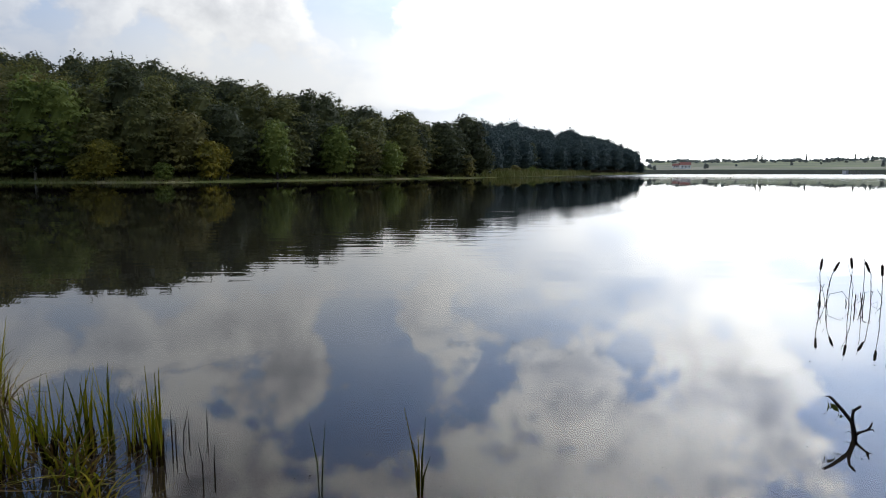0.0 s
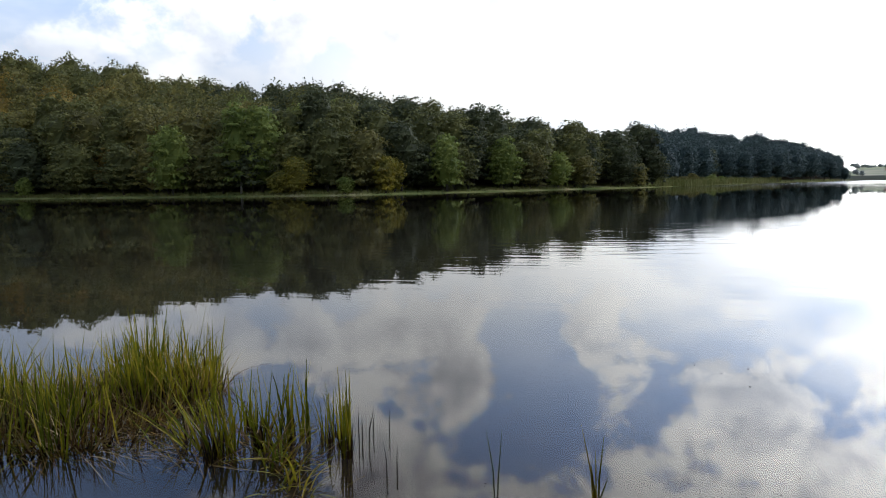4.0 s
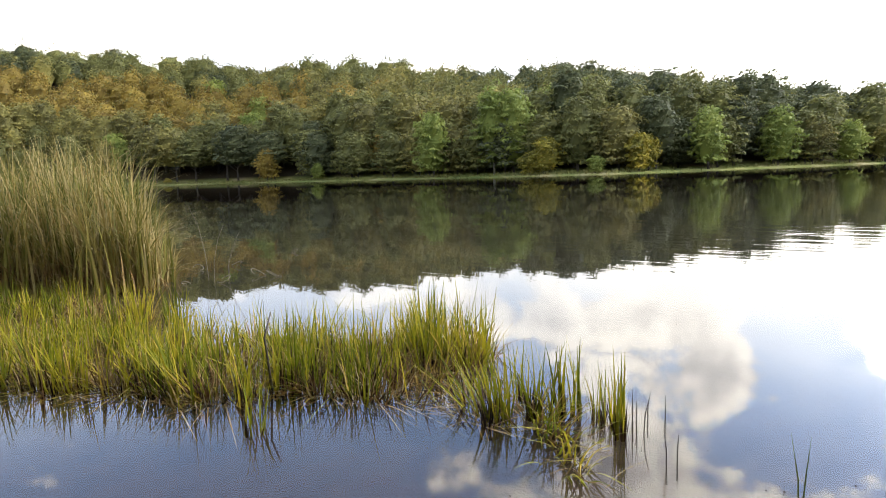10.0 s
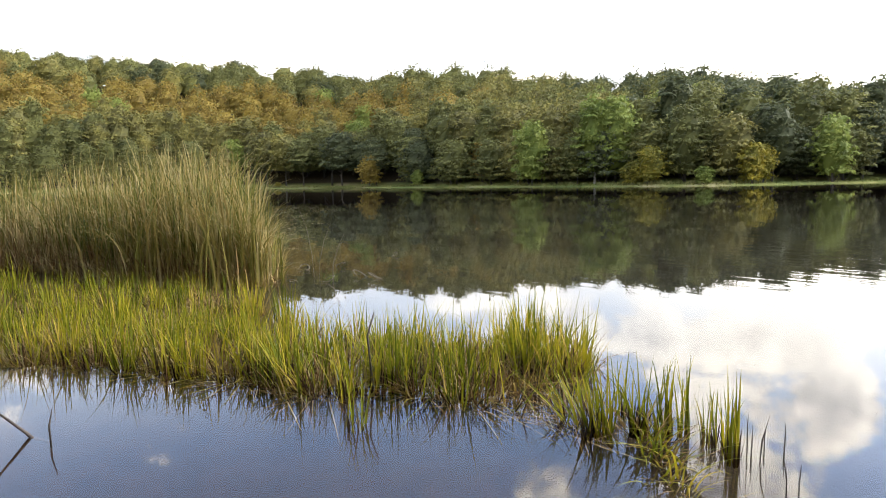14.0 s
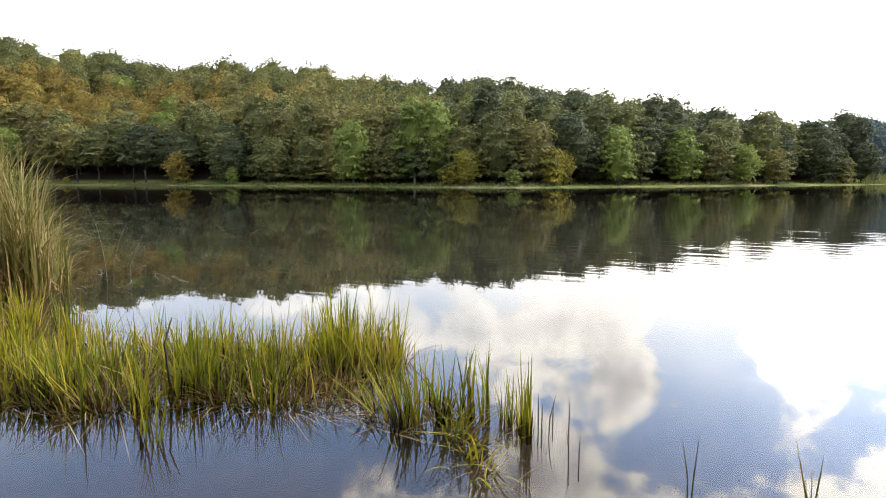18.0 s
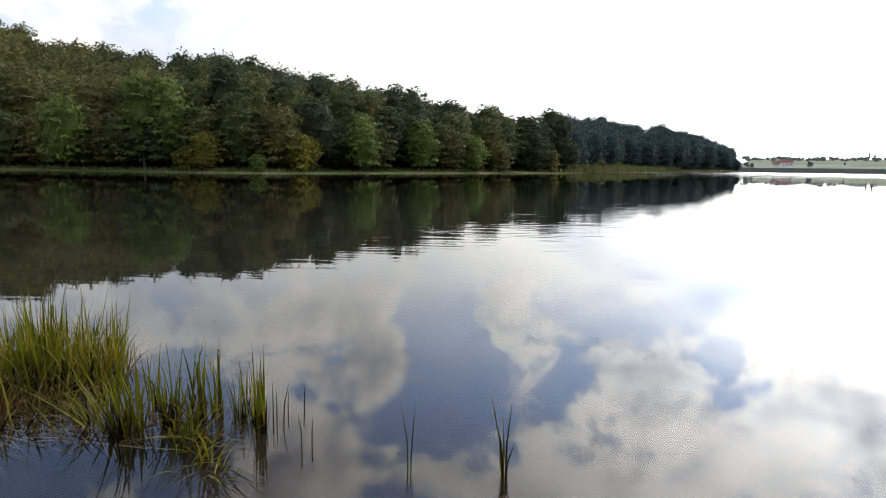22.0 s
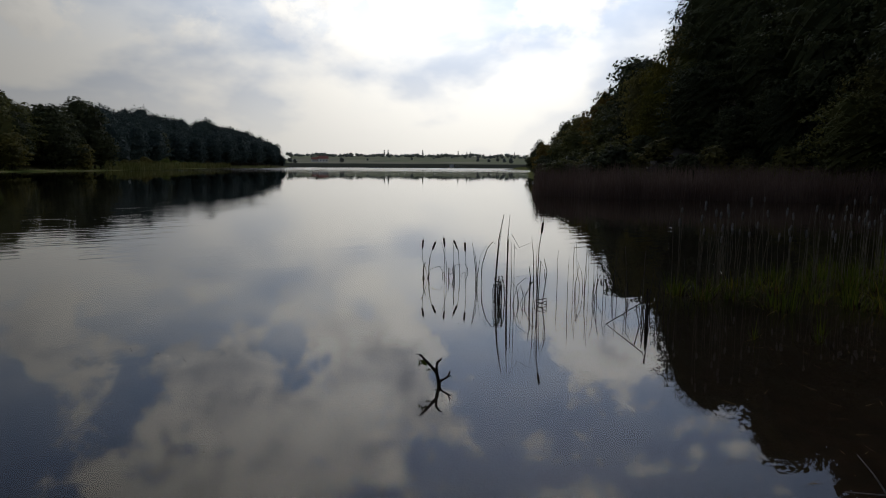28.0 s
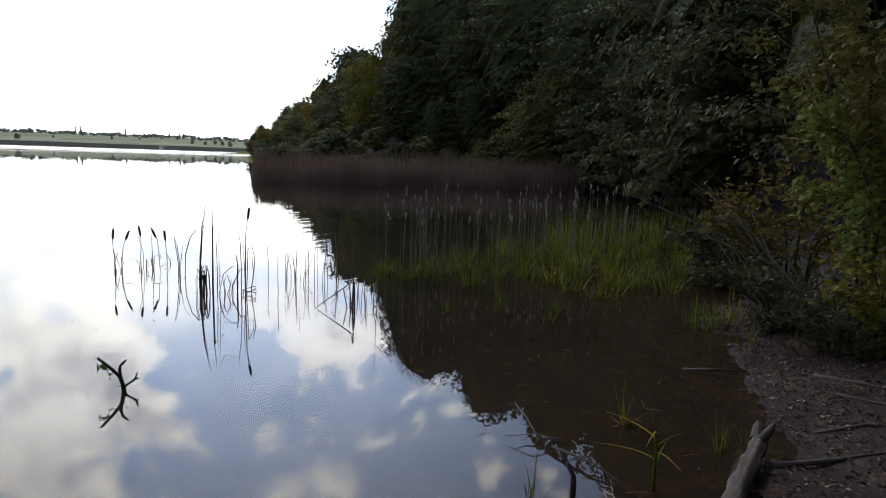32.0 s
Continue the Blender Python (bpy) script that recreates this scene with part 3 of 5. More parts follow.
def tree(shape, colour, x, y, scale=1.0, turn=0.0, group="trees on the far shore", fine=0, squash=1.0, label="", bark=None, name="tree"):
    """One broadleaf tree or bush standing on the ground."""
    key = (shape, colour, fine, name)
    m = Matrix.LocRotScale((x, y, float(ground_height(x, y)) - 0.05), Euler((0, 0, turn)), (scale, scale, scale * squash))
    if key not in TREE_CACHE:
        seed, h, r, base, kind = SHAPES[shape]
        count, size = ((2500, 0.37), (7000, 0.15), (420, 0.95), (14000, 0.085))[fine]
        if shape in (4, 7):
            count, size = int(count * 0.6), size * 0.8
        (tv, tf), (cv, cf) = tree_meshes(seed, h, r, base, count, size, kind)
        top = tagged(new(name), label or LABELS[colour], "bush" if name == "bush" else "tree", group)
        part("trunk", (tv, tf), bark or BARK, top, smooth=True)
        part("crown", (cv, cf), LEAF[colour], top)
        top.matrix_world = m
        TREE_CACHE[key] = top
        return top
    ob = copy_thing(TREE_CACHE[key], m)
    ob.matrix_basis = m
    ob["group"] = group
    if label:
        ob["label"] = label
    return ob


rng = random.Random(5)


def shore_at(theta):
    """Distance of the far shore at a bearing."""
    return float(np.interp(theta, [p[0] for p in FAR_EDGE], [p[1] for p in FAR_EDGE]))


def autumn(x, y, warm):
    """The colour of a tree in the mixed wood: patches of one tone, rustier where warm."""
    f = warm * 0.75 + 0.16 * float(wobble(x, y, 0.045, 1.7)) + rng.uniform(-0.16, 0.22)
    pick = rng.random()
    if pick < 0.02:
        return "lime"
    return "rust" if f > 0.64 else "olive" if f > 0.36 else "green" if f > 0.10 else "dark"


# single trees that stand out on the far shore: shape, colour, bearing, metres behind the shore, scale, squash
for shape, colour, th, back, sc, sq in ((4, "lime", 38.6, 3.0, 1.45, 1.2), (3, "lime", 33.0, 8, 1.05, 1.0), (6, "lime", 31.2, 11, 1.2, 1.05), (6, "green", 25.5, 8, 1.0, 1.05), (4, "yellow", 28.4, 3.5, 1.05, 0.85), (7, "yellow", 29.8, 3, 1.0, 0.9),
                                        (7, "yellow", 20.4, 3, 1.1, 1.3), (4, "yellow", 19.6, 5, 0.8, 1.1), (7, "lime", 48.9, 3, 0.75, 1.15), (2, "lime", 9.6, 6, 0.95, 1.1), (2, "olive", 7.2, 6, 0.9, 1.0), (4, "olive", 2.5, 4, 1.2, 0.9), (7, "yellow", 61.3, 5, 0.5, 0.7),
                                        (4, "rust", 53.2, 5, 1.1, 1.0), (7, "lime", 24.0, 3, 0.8, 0.8), (4, "lime", 4.8, 4, 1.15, 1.0), (7, "olive", -2.2, 4, 1.2, 1.1), (4, "lime", 14.8, 4, 1.2, 1.25), (6, "rust", 43.0, 14, 0.8, 0.9)):
    r = shore_at(th) + back
    pl = polar(th, r)
    tree(shape, colour, pl.x, pl.y, sc, rng.uniform(0, 6.28), "trees on the far shore", 0, sq, bark=BARK_PALE if colour == "lime" and shape == 3 else None)

th = 82.0
while th > -3.6:
    base = shore_at(th)
    for row in range(3):
        t2 = th + rng.uniform(-0.8, 0.8)
        back = 10.0 + row * 7.2 + rng.uniform(-2, 2)
        pl = polar(t2, shore_at(t2) + back)
        warm = max(0.0, min(1.0, (t2 - 12) / 38))
        colour = autumn(pl.x, pl.y, warm * (0.35 + 0.22 * row))
        tree((rng.choice([10, 11, 10]) if 51 < t2 < 67 else rng.choice([2, 0, 6, 2])) if row == 0 else rng.choice([0, 1, 3, 5, 6]), colour, pl.x, pl.y, rng.uniform(0.98, 1.28), rng.uniform(0, 6.28), squash=0.88)
    th -= math.degrees(5.0 / base)
th = -3.8
while th > -17.4:
    base = shore_at(th)
    for row in range(2):
        t2 = th + rng.uniform(-0.3, 0.3)
        back = (9 if th < -13 else 9 + 30 * min(1, (th + 13) / 4, (-2.8 - th) / 1.5)) + row * 9
        pl = polar(t2, shore_at(t2) + back)
        end = min(1.0, 0.5 + (17.6 + t2) / 2.5)
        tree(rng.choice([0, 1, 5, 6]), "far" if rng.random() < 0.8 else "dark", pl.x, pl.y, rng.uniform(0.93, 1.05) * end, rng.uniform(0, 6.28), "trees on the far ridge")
    th -= math.degrees(6.5 / base)
for k in range(9):
    t2 = -4.3 - k * 0.75
    pl = polar(t2, shore_at(t2) + 14 + rng.uniform(-4, 6))
    tree(7, rng.choice(["olive", "yellow", "lime"]), pl.x, pl.y, rng.uniform(0.55, 1.0), rng.uniform(0, 6.28), "bushes on the reed flat", 0, rng.uniform(0.6, 0.9), "yellow-green bush on the reed flat", name="bush")

# the woods on the hill behind: one canopy
COLOURS = ["dark", "green", "olive", "rust", "yellow", "lime", "far", "pale"]
nrng = np.random.default_rng(8)


def canopy(spots, n, size):
    """Crowns joined into one mesh; each spot is x, y, height, radius, colour."""
    vs, fs, idx, o = [], [], [], 0
    for x, y, h, r, colour in spots:
        g = float(ground_height(x, y))
        lumps = [(x, y, g + h - r * 0.80, r * 0.74, 0.95), (x, y, g + h - r * 1.4, r * 0.98, 0.9)]
        for k in range(16):
            off, a = r * 0.78 * math.sqrt((k + 0.5) / 16), k * 2.4 + nrng.uniform(-0.4, 0.4)
            lumps.append((x + math.cos(a) * off, y + math.sin(a) * off, g + h - r * 0.18 - 0.95 * off * off / r, r * nrng.uniform(0.20, 0.32), nrng.uniform(0.6, 0.95)))
        for k in range(3):
            off, a = r * nrng.uniform(0.0, 0.4), nrng.uniform(0, 6.28)
            lumps.append((x + math.cos(a) * off, y + math.sin(a) * off, g + h - 0.9 * off * off / r + r * nrng.uniform(0.0, 0.1), r * 0.10, nrng.uniform(1.2, 2.2)))
        c, nv = crown_points(nrng, lumps, n, 0.15)
        v, f = sprays(nrng, c, nv + np.array([0, 0, 0.35]), size, 0.7)
        v2, f2 = core(nrng, x, y, g + h * 0.45, r * 0.7, h * 0.44)
        v, f = np.concatenate([v, v2]), np.concatenate([f, f2 + len(v)])
        vs.append(v)
        fs.append(f + o)
        own, other = COLOURS.index(colour), COLOURS.index(colour if colour in ("far", "pale") else "olive" if nrng.random() < 0.6 else "green")
        mixed = np.repeat(np.where(nrng.random(n) < 0.14, other, own), 2)
        idx += list(mixed) + [own] * (len(f) - 2 * n)
        o += len(v)
    return np.concatenate(vs), np.concatenate(fs), idx


spots = []
th = 83.0
while th > -16.8:
    base = shore_at(th)
    for row in range(7 if th > -3 else 10):
        back = 30 + row * 8.5 + rng.uniform(-4.2, 4.2)
        if -12.5 < th < -3.8:
            back += 22
        t2 = th + rng.uniform(-0.9, 0.9)
        pl = polar(t2, shore_at(t2) + back)
        warm = max(0.0, min(1.0, (t2 - 20) / 35)) * (1 if row < 4 else 0.35)
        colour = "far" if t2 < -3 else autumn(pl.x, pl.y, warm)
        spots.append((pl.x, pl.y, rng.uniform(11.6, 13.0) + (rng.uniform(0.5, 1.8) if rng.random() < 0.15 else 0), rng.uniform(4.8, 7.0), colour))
    th -= math.degrees(5.4 / (base + 30))
for t2, back in ((54.5, 78), (55.6, 84), (56.6, 80), (57.6, 86), (58.5, 82)):
    pl = polar(t2, shore_at(t2) + back)
    spots.append((pl.x, pl.y, 13.4, 6.2, "green"))
v, f, idx = canopy(spots, 660, 0.40)
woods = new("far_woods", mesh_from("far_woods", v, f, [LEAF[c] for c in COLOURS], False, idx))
tagged(woods, "dense mixed autumn woodland on the hill behind the lake", "woods", kind="stuff")

# trees on the near shore, from the point back to the bank: bearing and distance of the wood's edge
# bearings past -98 are unseen rows, added to block sky light from behind
EDGE = [(-39.9, 175), (-41.5, 150), (-43, 132), (-45, 108), (-46.5, 92), (-49, 76), (-52, 64), (-56, 58), (-62, 54), (-70, 50), (-77, 36), (-83, 24), (-88, 20), (-95, 19), (-112, 14), (-130, 11), (-180, 11), (-225, 13), (-262, 22)]
k = 0
th = -39.9
while th > -260:
    base = float(np.interp(-th, [-e[0] for e in EDGE], [e[1] for e in EDGE]))
    for row in range(7 if -92 < th < -54 else 4 if th > -92 else 2):
        t2 = th + rng.uniform(-0.6, 0.6) - (0.9 * row if th > -47 else 0)
        pl = polar(t2, base + row * 6.5 + rng.uniform(-1.5, 1.5))
        short = float(np.interp(-t2, [39.9, 42, 46, 50, 54, 60, 70], [0.57, 0.66, 0.69, 0.69, 0.73, 1.02, 1.20]))
        # past -64 only dark leaves, standing in for deep shade under the wood
        colour = rng.choices(["dark", "green", "olive", "rust"], [4, 2, 1.2, 0.5])[0] if t2 > -64 else "dark"
        shape = rng.choice([2, 6, 0]) if row == 0 else rng.choice([0, 1, 3, 5])
        tree(shape, colour, pl.x, pl.y, rng.uniform(0.85, 1.1) * short * (1.06 if row > 1 else 1), rng.uniform(0, 6.28), "trees on the near shore", (3 if base < 40 and row < 2 else 1) if base < 70 and t2 > -98 and row < 3 else 2 if row > 3 and t2 < -57 else 0)
        k += 1
    th -= max(0.5, math.degrees(5.2 / base))
for shape, colour, th, r, sc, sq in ((7, "yellow", -50.2, 62, 0.85, 1.25), (4, "olive", -49.4, 66, 0.9, 1.25), (4, "yellow", -50.7, 63, 0.7, 1.6), (4, "green", -65, 44.5, 0.9, 0.9), (7, "dark", -72, 38, 1.3, 1.0), (7, "dark", -76, 31, 1.3, 1.1), (7, "dark", -80, 23, 1.2, 1.1),
                                     (0, "dark", -55.3, 63, 1.05, 1.0), (5, "dark", -54.6, 70, 1.0, 1.0), (1, "dark", -56.2, 72, 1.1, 1.0)):
    pl = polar(th, r)
    tree(shape, colour, pl.x, pl.y, sc, 1.0 + th, "trees on the near shore", 1, sq)

th = -40.2
while th > -84:
    base = float(np.interp(-th, [-e[0] for e in EDGE], [e[1] for e in EDGE])) - rng.uniform(2.5, 5)
    pl = polar(th, base)
    tree(rng.choice([4, 7, 7]), rng.choice(["dark", "dark", "green", "olive"]), pl.x, pl.y, rng.uniform(0.75, 1.15), th * 3, "undergrowth on the near shore", 1 if base < 60 else 0, rng.uniform(0.75, 1.1), "dark leafy undergrowth bush at the wood's foot", name="bush")
    th -= max(0.55, math.degrees(3.0 / base))

# low thicket on the slope between the brown reeds and the wood
th = -41.5
while th > -64:
    edge = float(np.interp(-th, [-e[0] for e in EDGE], [e[1] for e in EDGE]))
    r = 47.5 + rng.uniform(0, 2)
    while r < edge - 2:
        pl = polar(th + rng.uniform(-0.5, 0.5), r)
        tree(7, rng.choice(["dark", "dark", "olive", "green"]), pl.x, pl.y, rng.uniform(0.42, 0.7), th * 5 + r, "undergrowth on the near shore", 0, rng.uniform(0.7, 1.0), "dark leafy undergrowth bush at the wood's foot", name="bush")
        r += rng.uniform(5, 8)
    th -= 2.0

# unseen tall trees added behind the bank; their boughs block its sky light
for th, r, turn in ((-95, 16, 2.6), (-100, 12, 5.0), (-105, 9.6, 0.3), (-116, 7.0, 2.0), (-137, 6.2, 4.0), (-168, 6.5, 1.0), (-200, 7.0, 3.1)):
    pl = polar(th, r)
    tree(9, "dark", pl.x, pl.y, 1.0, turn, "trees on the near shore", 3, 1.0, "tall dark tree added out of view to shade the bank")


# ---- far shore: grass at the edge, reed flat, dam, fields and houses ----
nrng = np.random.default_rng(21)


def strip(theta0, theta1, r_of, depth, n):
    """Points along a shore between two bearings, depth metres deep."""
    th = nrng.uniform(theta1, theta0, n)
    r = np.array([r_of(t) for t in th]) + nrng.uniform(0, depth, n)
    x, y = -np.sin(np.radians(th)) * r, np.cos(np.radians(th)) * r
    return np.stack([x, y, ground_height(x, y) - 0.02], 1)


b = strip(82, -4, lambda t: shore_at(t) + 0.2, 6.5, 9000)
b = b[np.sin(b[:, 0] * 0.21) + np.sin(b[:, 1] * 0.13 + 1.0) + nrng.normal(0, 0.7, len(b)) > -0.5]
v1, f1 = blade_patch(nrng, b, 0.60, 0.13, (0, 0.4), (0, 0.7), 2, 0.6)
b = strip(-4, -17, lambda t: shore_at(t) + 0.3, 6, 1500)
v2, f2 = blade_patch(nrng, b, 0.9, 0.16, (0, 0.3), (0, 0.6), 2, 0.4)
b = strip(66, 44, lambda t: shore_at(t) - 0.6, 7.0, 3000)
v3, f3 = blade_patch(nrng, b, 0.45, 0.14, (0, 0.4), (0, 0.7), 2, 0.5)
grass_edge = new("shore_grass", mesh_from("shore_grass", *joined([(v1, f1), (v2, f2), (v3, f3)]), GRASS))
tagged(grass_edge, "pale green and straw grass along the far shore", "grass", kind="stuff")
b = strip(-3.6, -13.2, lambda t: shore_at(t) - 1, 26, 5200)
v, f = blade_patch(nrng, b, 2.3, 0.16, (0, 0.2), (0, 0.4), 2, 0.3)
flat_reeds = new("far_reeds", mesh_from("far_reeds", v, f, GRASS))
tagged(flat_reeds, "pale straw-coloured reeds on the flat below the ridge", "reeds", kind="stuff")

# white gate house on the dam with its posts
pl = polar(-32.64, 487.5)
hut = thing("gate_house", pl.x, pl.y, 0.2, "small white gate house standing at the foot of the dam", "hut")
hut.rotation_euler = (0, 0, radians(-32.6))
part("wall", box(-1.6, -1.3, -1.0, 1.6, 1.3, 2.5), WHITEWASH, hut)
part("roof", box(-1.85, -1.55, 2.5, 1.85, 1.55, 2.75), CONCRETE, hut)
part("door", box(0.5, -1.36, 0.1, 1.3, -1.3, 2.0), CONCRETE, hut)
for k, dx in enumerate((3.2, 5.0, 7.4, 8.8, 11.0)):
    q = polar(-32.64 - math.degrees(dx / 487), 487.5)
    post = thing("post", q.x, q.y, -0.6, "grey concrete post beside the gate house", "post", "posts by the gate house")
    part("shaft", tube([(0, 0, 0), (0, 0, 2.9 - 0.2 * k)], [0.2, 0.16], 8), CONCRETE, post)
    part("cap", tube([(0, 0, 2.9 - 0.2 * k), (0, 0, 3.05 - 0.2 * k)], [0.24, 0.2], 8), CONCRETE, post)


def house(theta, r, w, dpt, h, label):
    q = polar(theta, r)
    g = float(ground_height(q.x, q.y))
    top = thing("house", q.x, q.y, g, label, "house", "houses beyond the dam")
    top.rotation_euler = (0, 0, radians(theta + 12))
    part("wall", box(-w / 2, -dpt / 2, -1, w / 2, dpt / 2, h), WHITEWASH, top)
    e = 0.5
    vs = [(-w / 2 - e, -dpt / 2 - e, h), (w / 2 + e, -dpt / 2 - e, h), (w / 2 + e, dpt / 2 + e, h), (-w / 2 - e, dpt / 2 + e, h), (-w / 2 - e, 0, h + dpt * 0.42), (w / 2 + e, 0, h + dpt * 0.42)]
    roof = part("roof", (vs, [(0, 1, 5, 4), (2, 3, 4, 5), (1, 2, 5), (3, 0, 4), (3, 2, 1, 0)]), ROOF, top)
    part("chimney", box(w * 0.2, -0.4, h + dpt * 0.2, w * 0.2 + 0.8, 0.4, h + dpt * 0.42 + 1.0), CONCRETE, roof)
    for k in range(3):
        x = -w / 2 + w * (k + 0.5) / 3
        win = part("window", box(x - 0.7, -dpt / 2 - 0.05, h * 0.35, x + 0.7, -dpt / 2 + 0.05, h * 0.35 + 1.5), WHITEWASH, top)
        part("pane", box(x - 0.55, -dpt / 2 - 0.08, h * 0.35 + 0.15, x + 0.55, -dpt / 2 - 0.05, h * 0.35 + 1.35), PANE, win)


house(-20.35, 660, 6, 5, 2.4, "small white house with a red roof among fields")
house(-21.05, 640, 9, 7, 3.4, "white house with a red tiled gable roof")
far_rng = random.Random(3)
spots = []
for k in range(240):
    th = -17.4 - k * 0.092 + far_rng.uniform(-0.2, 0.2)
    q = polar(th, 980 + far_rng.uniform(-90, 160))
    big = 0.6 + 0.4 * math.sin(k * 0.21) + far_rng.uniform(-0.2, 0.3)
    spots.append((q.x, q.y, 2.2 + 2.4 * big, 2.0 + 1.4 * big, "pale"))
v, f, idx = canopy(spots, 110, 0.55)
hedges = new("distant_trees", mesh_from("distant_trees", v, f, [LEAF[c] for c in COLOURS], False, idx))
tagged(hedges, "hedgerow trees along the field hill, leaves paled for haze", "trees", kind="stuff")
for th, r in ((-26.5, 950), (-26.85, 950), (-33.2, 940), (-34.3, 950), (-34.0, 960), (-38.3, 945), (-30.0, 930)):
    q = polar(th, r)
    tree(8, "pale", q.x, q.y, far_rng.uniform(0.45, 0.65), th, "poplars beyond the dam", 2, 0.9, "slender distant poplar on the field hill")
for th, r, s in ((-22.7, 640, 1.1), (-25, 720, 0.6), (-29, 760, 0.7), (-31, 800, 0.6), (-18.2, 520, 1.0), (-18.6, 530, 0.8), (-36, 700, 0.8), (-35, 720, 0.9), (-37.4, 690, 1.0), (-38.0, 660, 1.2), (-36.8, 740, 1.0)):
    q = polar(th, r)
    tree(7, "pale", q.x, q.y, s, th, "bushes beyond the dam", 2, 0.9, "round bush in the fields beyond the dam, paled for haze", name="bush")


# ---- reeds and sedge ----
def reed_bed(name, label, theta, r, count, h, w, mat, bend=(0, 0.55), segs=5, ends=2.0, curl=2.6):
    th = nrng.uniform(theta[0], theta[1], count)
    lo = np.interp(th, [p[0] for p in sorted(r)], [p[1] for p in sorted(r)])
    hi = np.interp(th, [p[0] for p in sorted(r)], [p[2] for p in sorted(r)])
    rr = lo + (hi - lo) * nrng.uniform(0, 1, count) ** 1.4
    x, y = -np.sin(np.radians(th)) * rr, np.cos(np.radians(th)) * rr
    base = np.stack([x, y, np.minimum(ground_height(x, y), 0.3)], 1)
    base[:, 2] = np.maximum(base[:, 2], -0.25)
    tall = h * (1 + 0.12 * np.sin(x * 1.9) * np.cos(y * 1.6))
    tall = tall * np.interp(th, [64, 73, 78, 84], [1.0, 1.0, 0.88, 0.86]) if h > 3 else tall
    edge = np.clip((rr - lo) / 1.2, 0, 1)
    tall *= (0.72 + 0.28 * edge) * np.clip(0.3 + (max(theta) - th if ends < 0 else th - min(theta)) / abs(ends), 0.3, 1)
    v, f = blades(nrng, base, tall * nrng.uniform(0.76, 1.0, count), w * nrng.uniform(0.6, 1.3, count), nrng.uniform(0, 0.16, count), nrng.uniform(*bend, count) ** 2, nrng.uniform(0, 6.28, count), segs, curl)
    ob = new(name, mesh_from(name, v, f, mat))
    return tagged(ob, label, "reeds", kind="stuff")


reed_bed("cattail_bed", "tall green and straw cattail reeds standing in shallow water", (62.3, 92), [(62.3, 12.4, 14.5), (64.5, 11.7, 16.5), (70, 12.2, 19), (75.5, 13.4, 21), (82.5, 18.0, 25), (92, 20, 26)], 5600, 3.1, 0.033, REED, (0.1, 0.9), 7, 4.0, 4.2)
reed_bed("dry_reed_foot", "dry bent brown reed leaves at the foot of the cattails", (63.5, 92), [(63.5, 11.5, 13.0), (70, 11.8, 13.5), (75.5, 12.8, 14.5), (82.5, 17.0, 19), (92, 19, 22)], 3000, 1.35, 0.022, SEDGE_DRY, (0.2, 0.95), 5, 5.0)
reed_bed("brown_reed_bed", "tall dry brown reeds in the water below the wood", (-70, -40.3), [(-70, 39, 46), (-60, 37.2, 46), (-48, 36.6, 47), (-42, 38.2, 50), (-40.3, 39.5, 52)], 7500, 2.25, 0.035, REED_BROWN, (0, 0.5), 3, -0.6)


# the foremost cattail plants of the bed, leaf by leaf
cr = np.random.default_rng(77)
for k in range(13):
    th = 63.4 + k * 1.05 + cr.uniform(-0.3, 0.3)
    q = polar(th, float(np.interp(th, [62.3, 64.5, 70, 75.5, 82.5], [12.3, 11.5, 12.0, 13.1, 17.5])) + cr.uniform(-0.1, 0.5))
    clump = thing("cattail_plant", q.x, q.y, 0.0, "tall cattail plant with drooping green and straw leaves", "cattail", "cattails at the bed's front")
    tall = 2.5 * (0.5 + 0.5 * min(1.0, (th - 62.6) / 3.5))
    for j in range(22):
        dry = j % 5 == 0
        base = np.array([[cr.normal(0, 0.22), cr.normal(0, 0.22), -0.2]])
        part("leaf", blades(cr, base, np.array([tall * cr.uniform(0.5, 1.15) * (0.6 if dry else 1.0)]), np.array([cr.uniform(0.02, 0.042)]), np.array([cr.uniform(0, 0.16)]), np.array([cr.uniform(0.0, 0.95) ** 2 if not dry else cr.uniform(0.5, 0.95)]), np.array([cr.uniform(0, 6.28)]), 8, 3.6), SEDGE_DRY if dry else REED, clump)


def sedge_meshes(seed, n, h, w, spread, dry, droop=0.0):
    """Blades of one tussock: upright green ones, bent dry ones, dark dead sheaths at the foot."""
    r = np.random.default_rng(seed)
    out = []
    for count, hh, ww, lean0, bend in ((n, h, w, 0.03, (0.0, 0.5 + droop)), (dry, h * 0.62, w * 0.85, 0.10, (0.2, 1.4)), (n * 2 // 3, h * 0.38, w * 1.3, 0.03, (0.0, 0.7))):
        a, q = r.uniform(0, 6.28, count), spread * np.sqrt(r.uniform(0, 1, count))
        base = np.stack([np.cos(a) * q, np.sin(a) * q, np.full(count, -0.16)], 1)
        lean = lean0 + q / spread * 0.15
        out.append(blades(r, base, (hh + 0.16) * r.uniform(0.55, 1.12, count), ww * r.uniform(0.6, 1.3, count), lean * r.uniform(0.2, 1.6, count), r.uniform(*bend, count) ** 1.8, a + r.normal(0, 0.7, count), 5))
    return out


SEDGE_KIND = {}


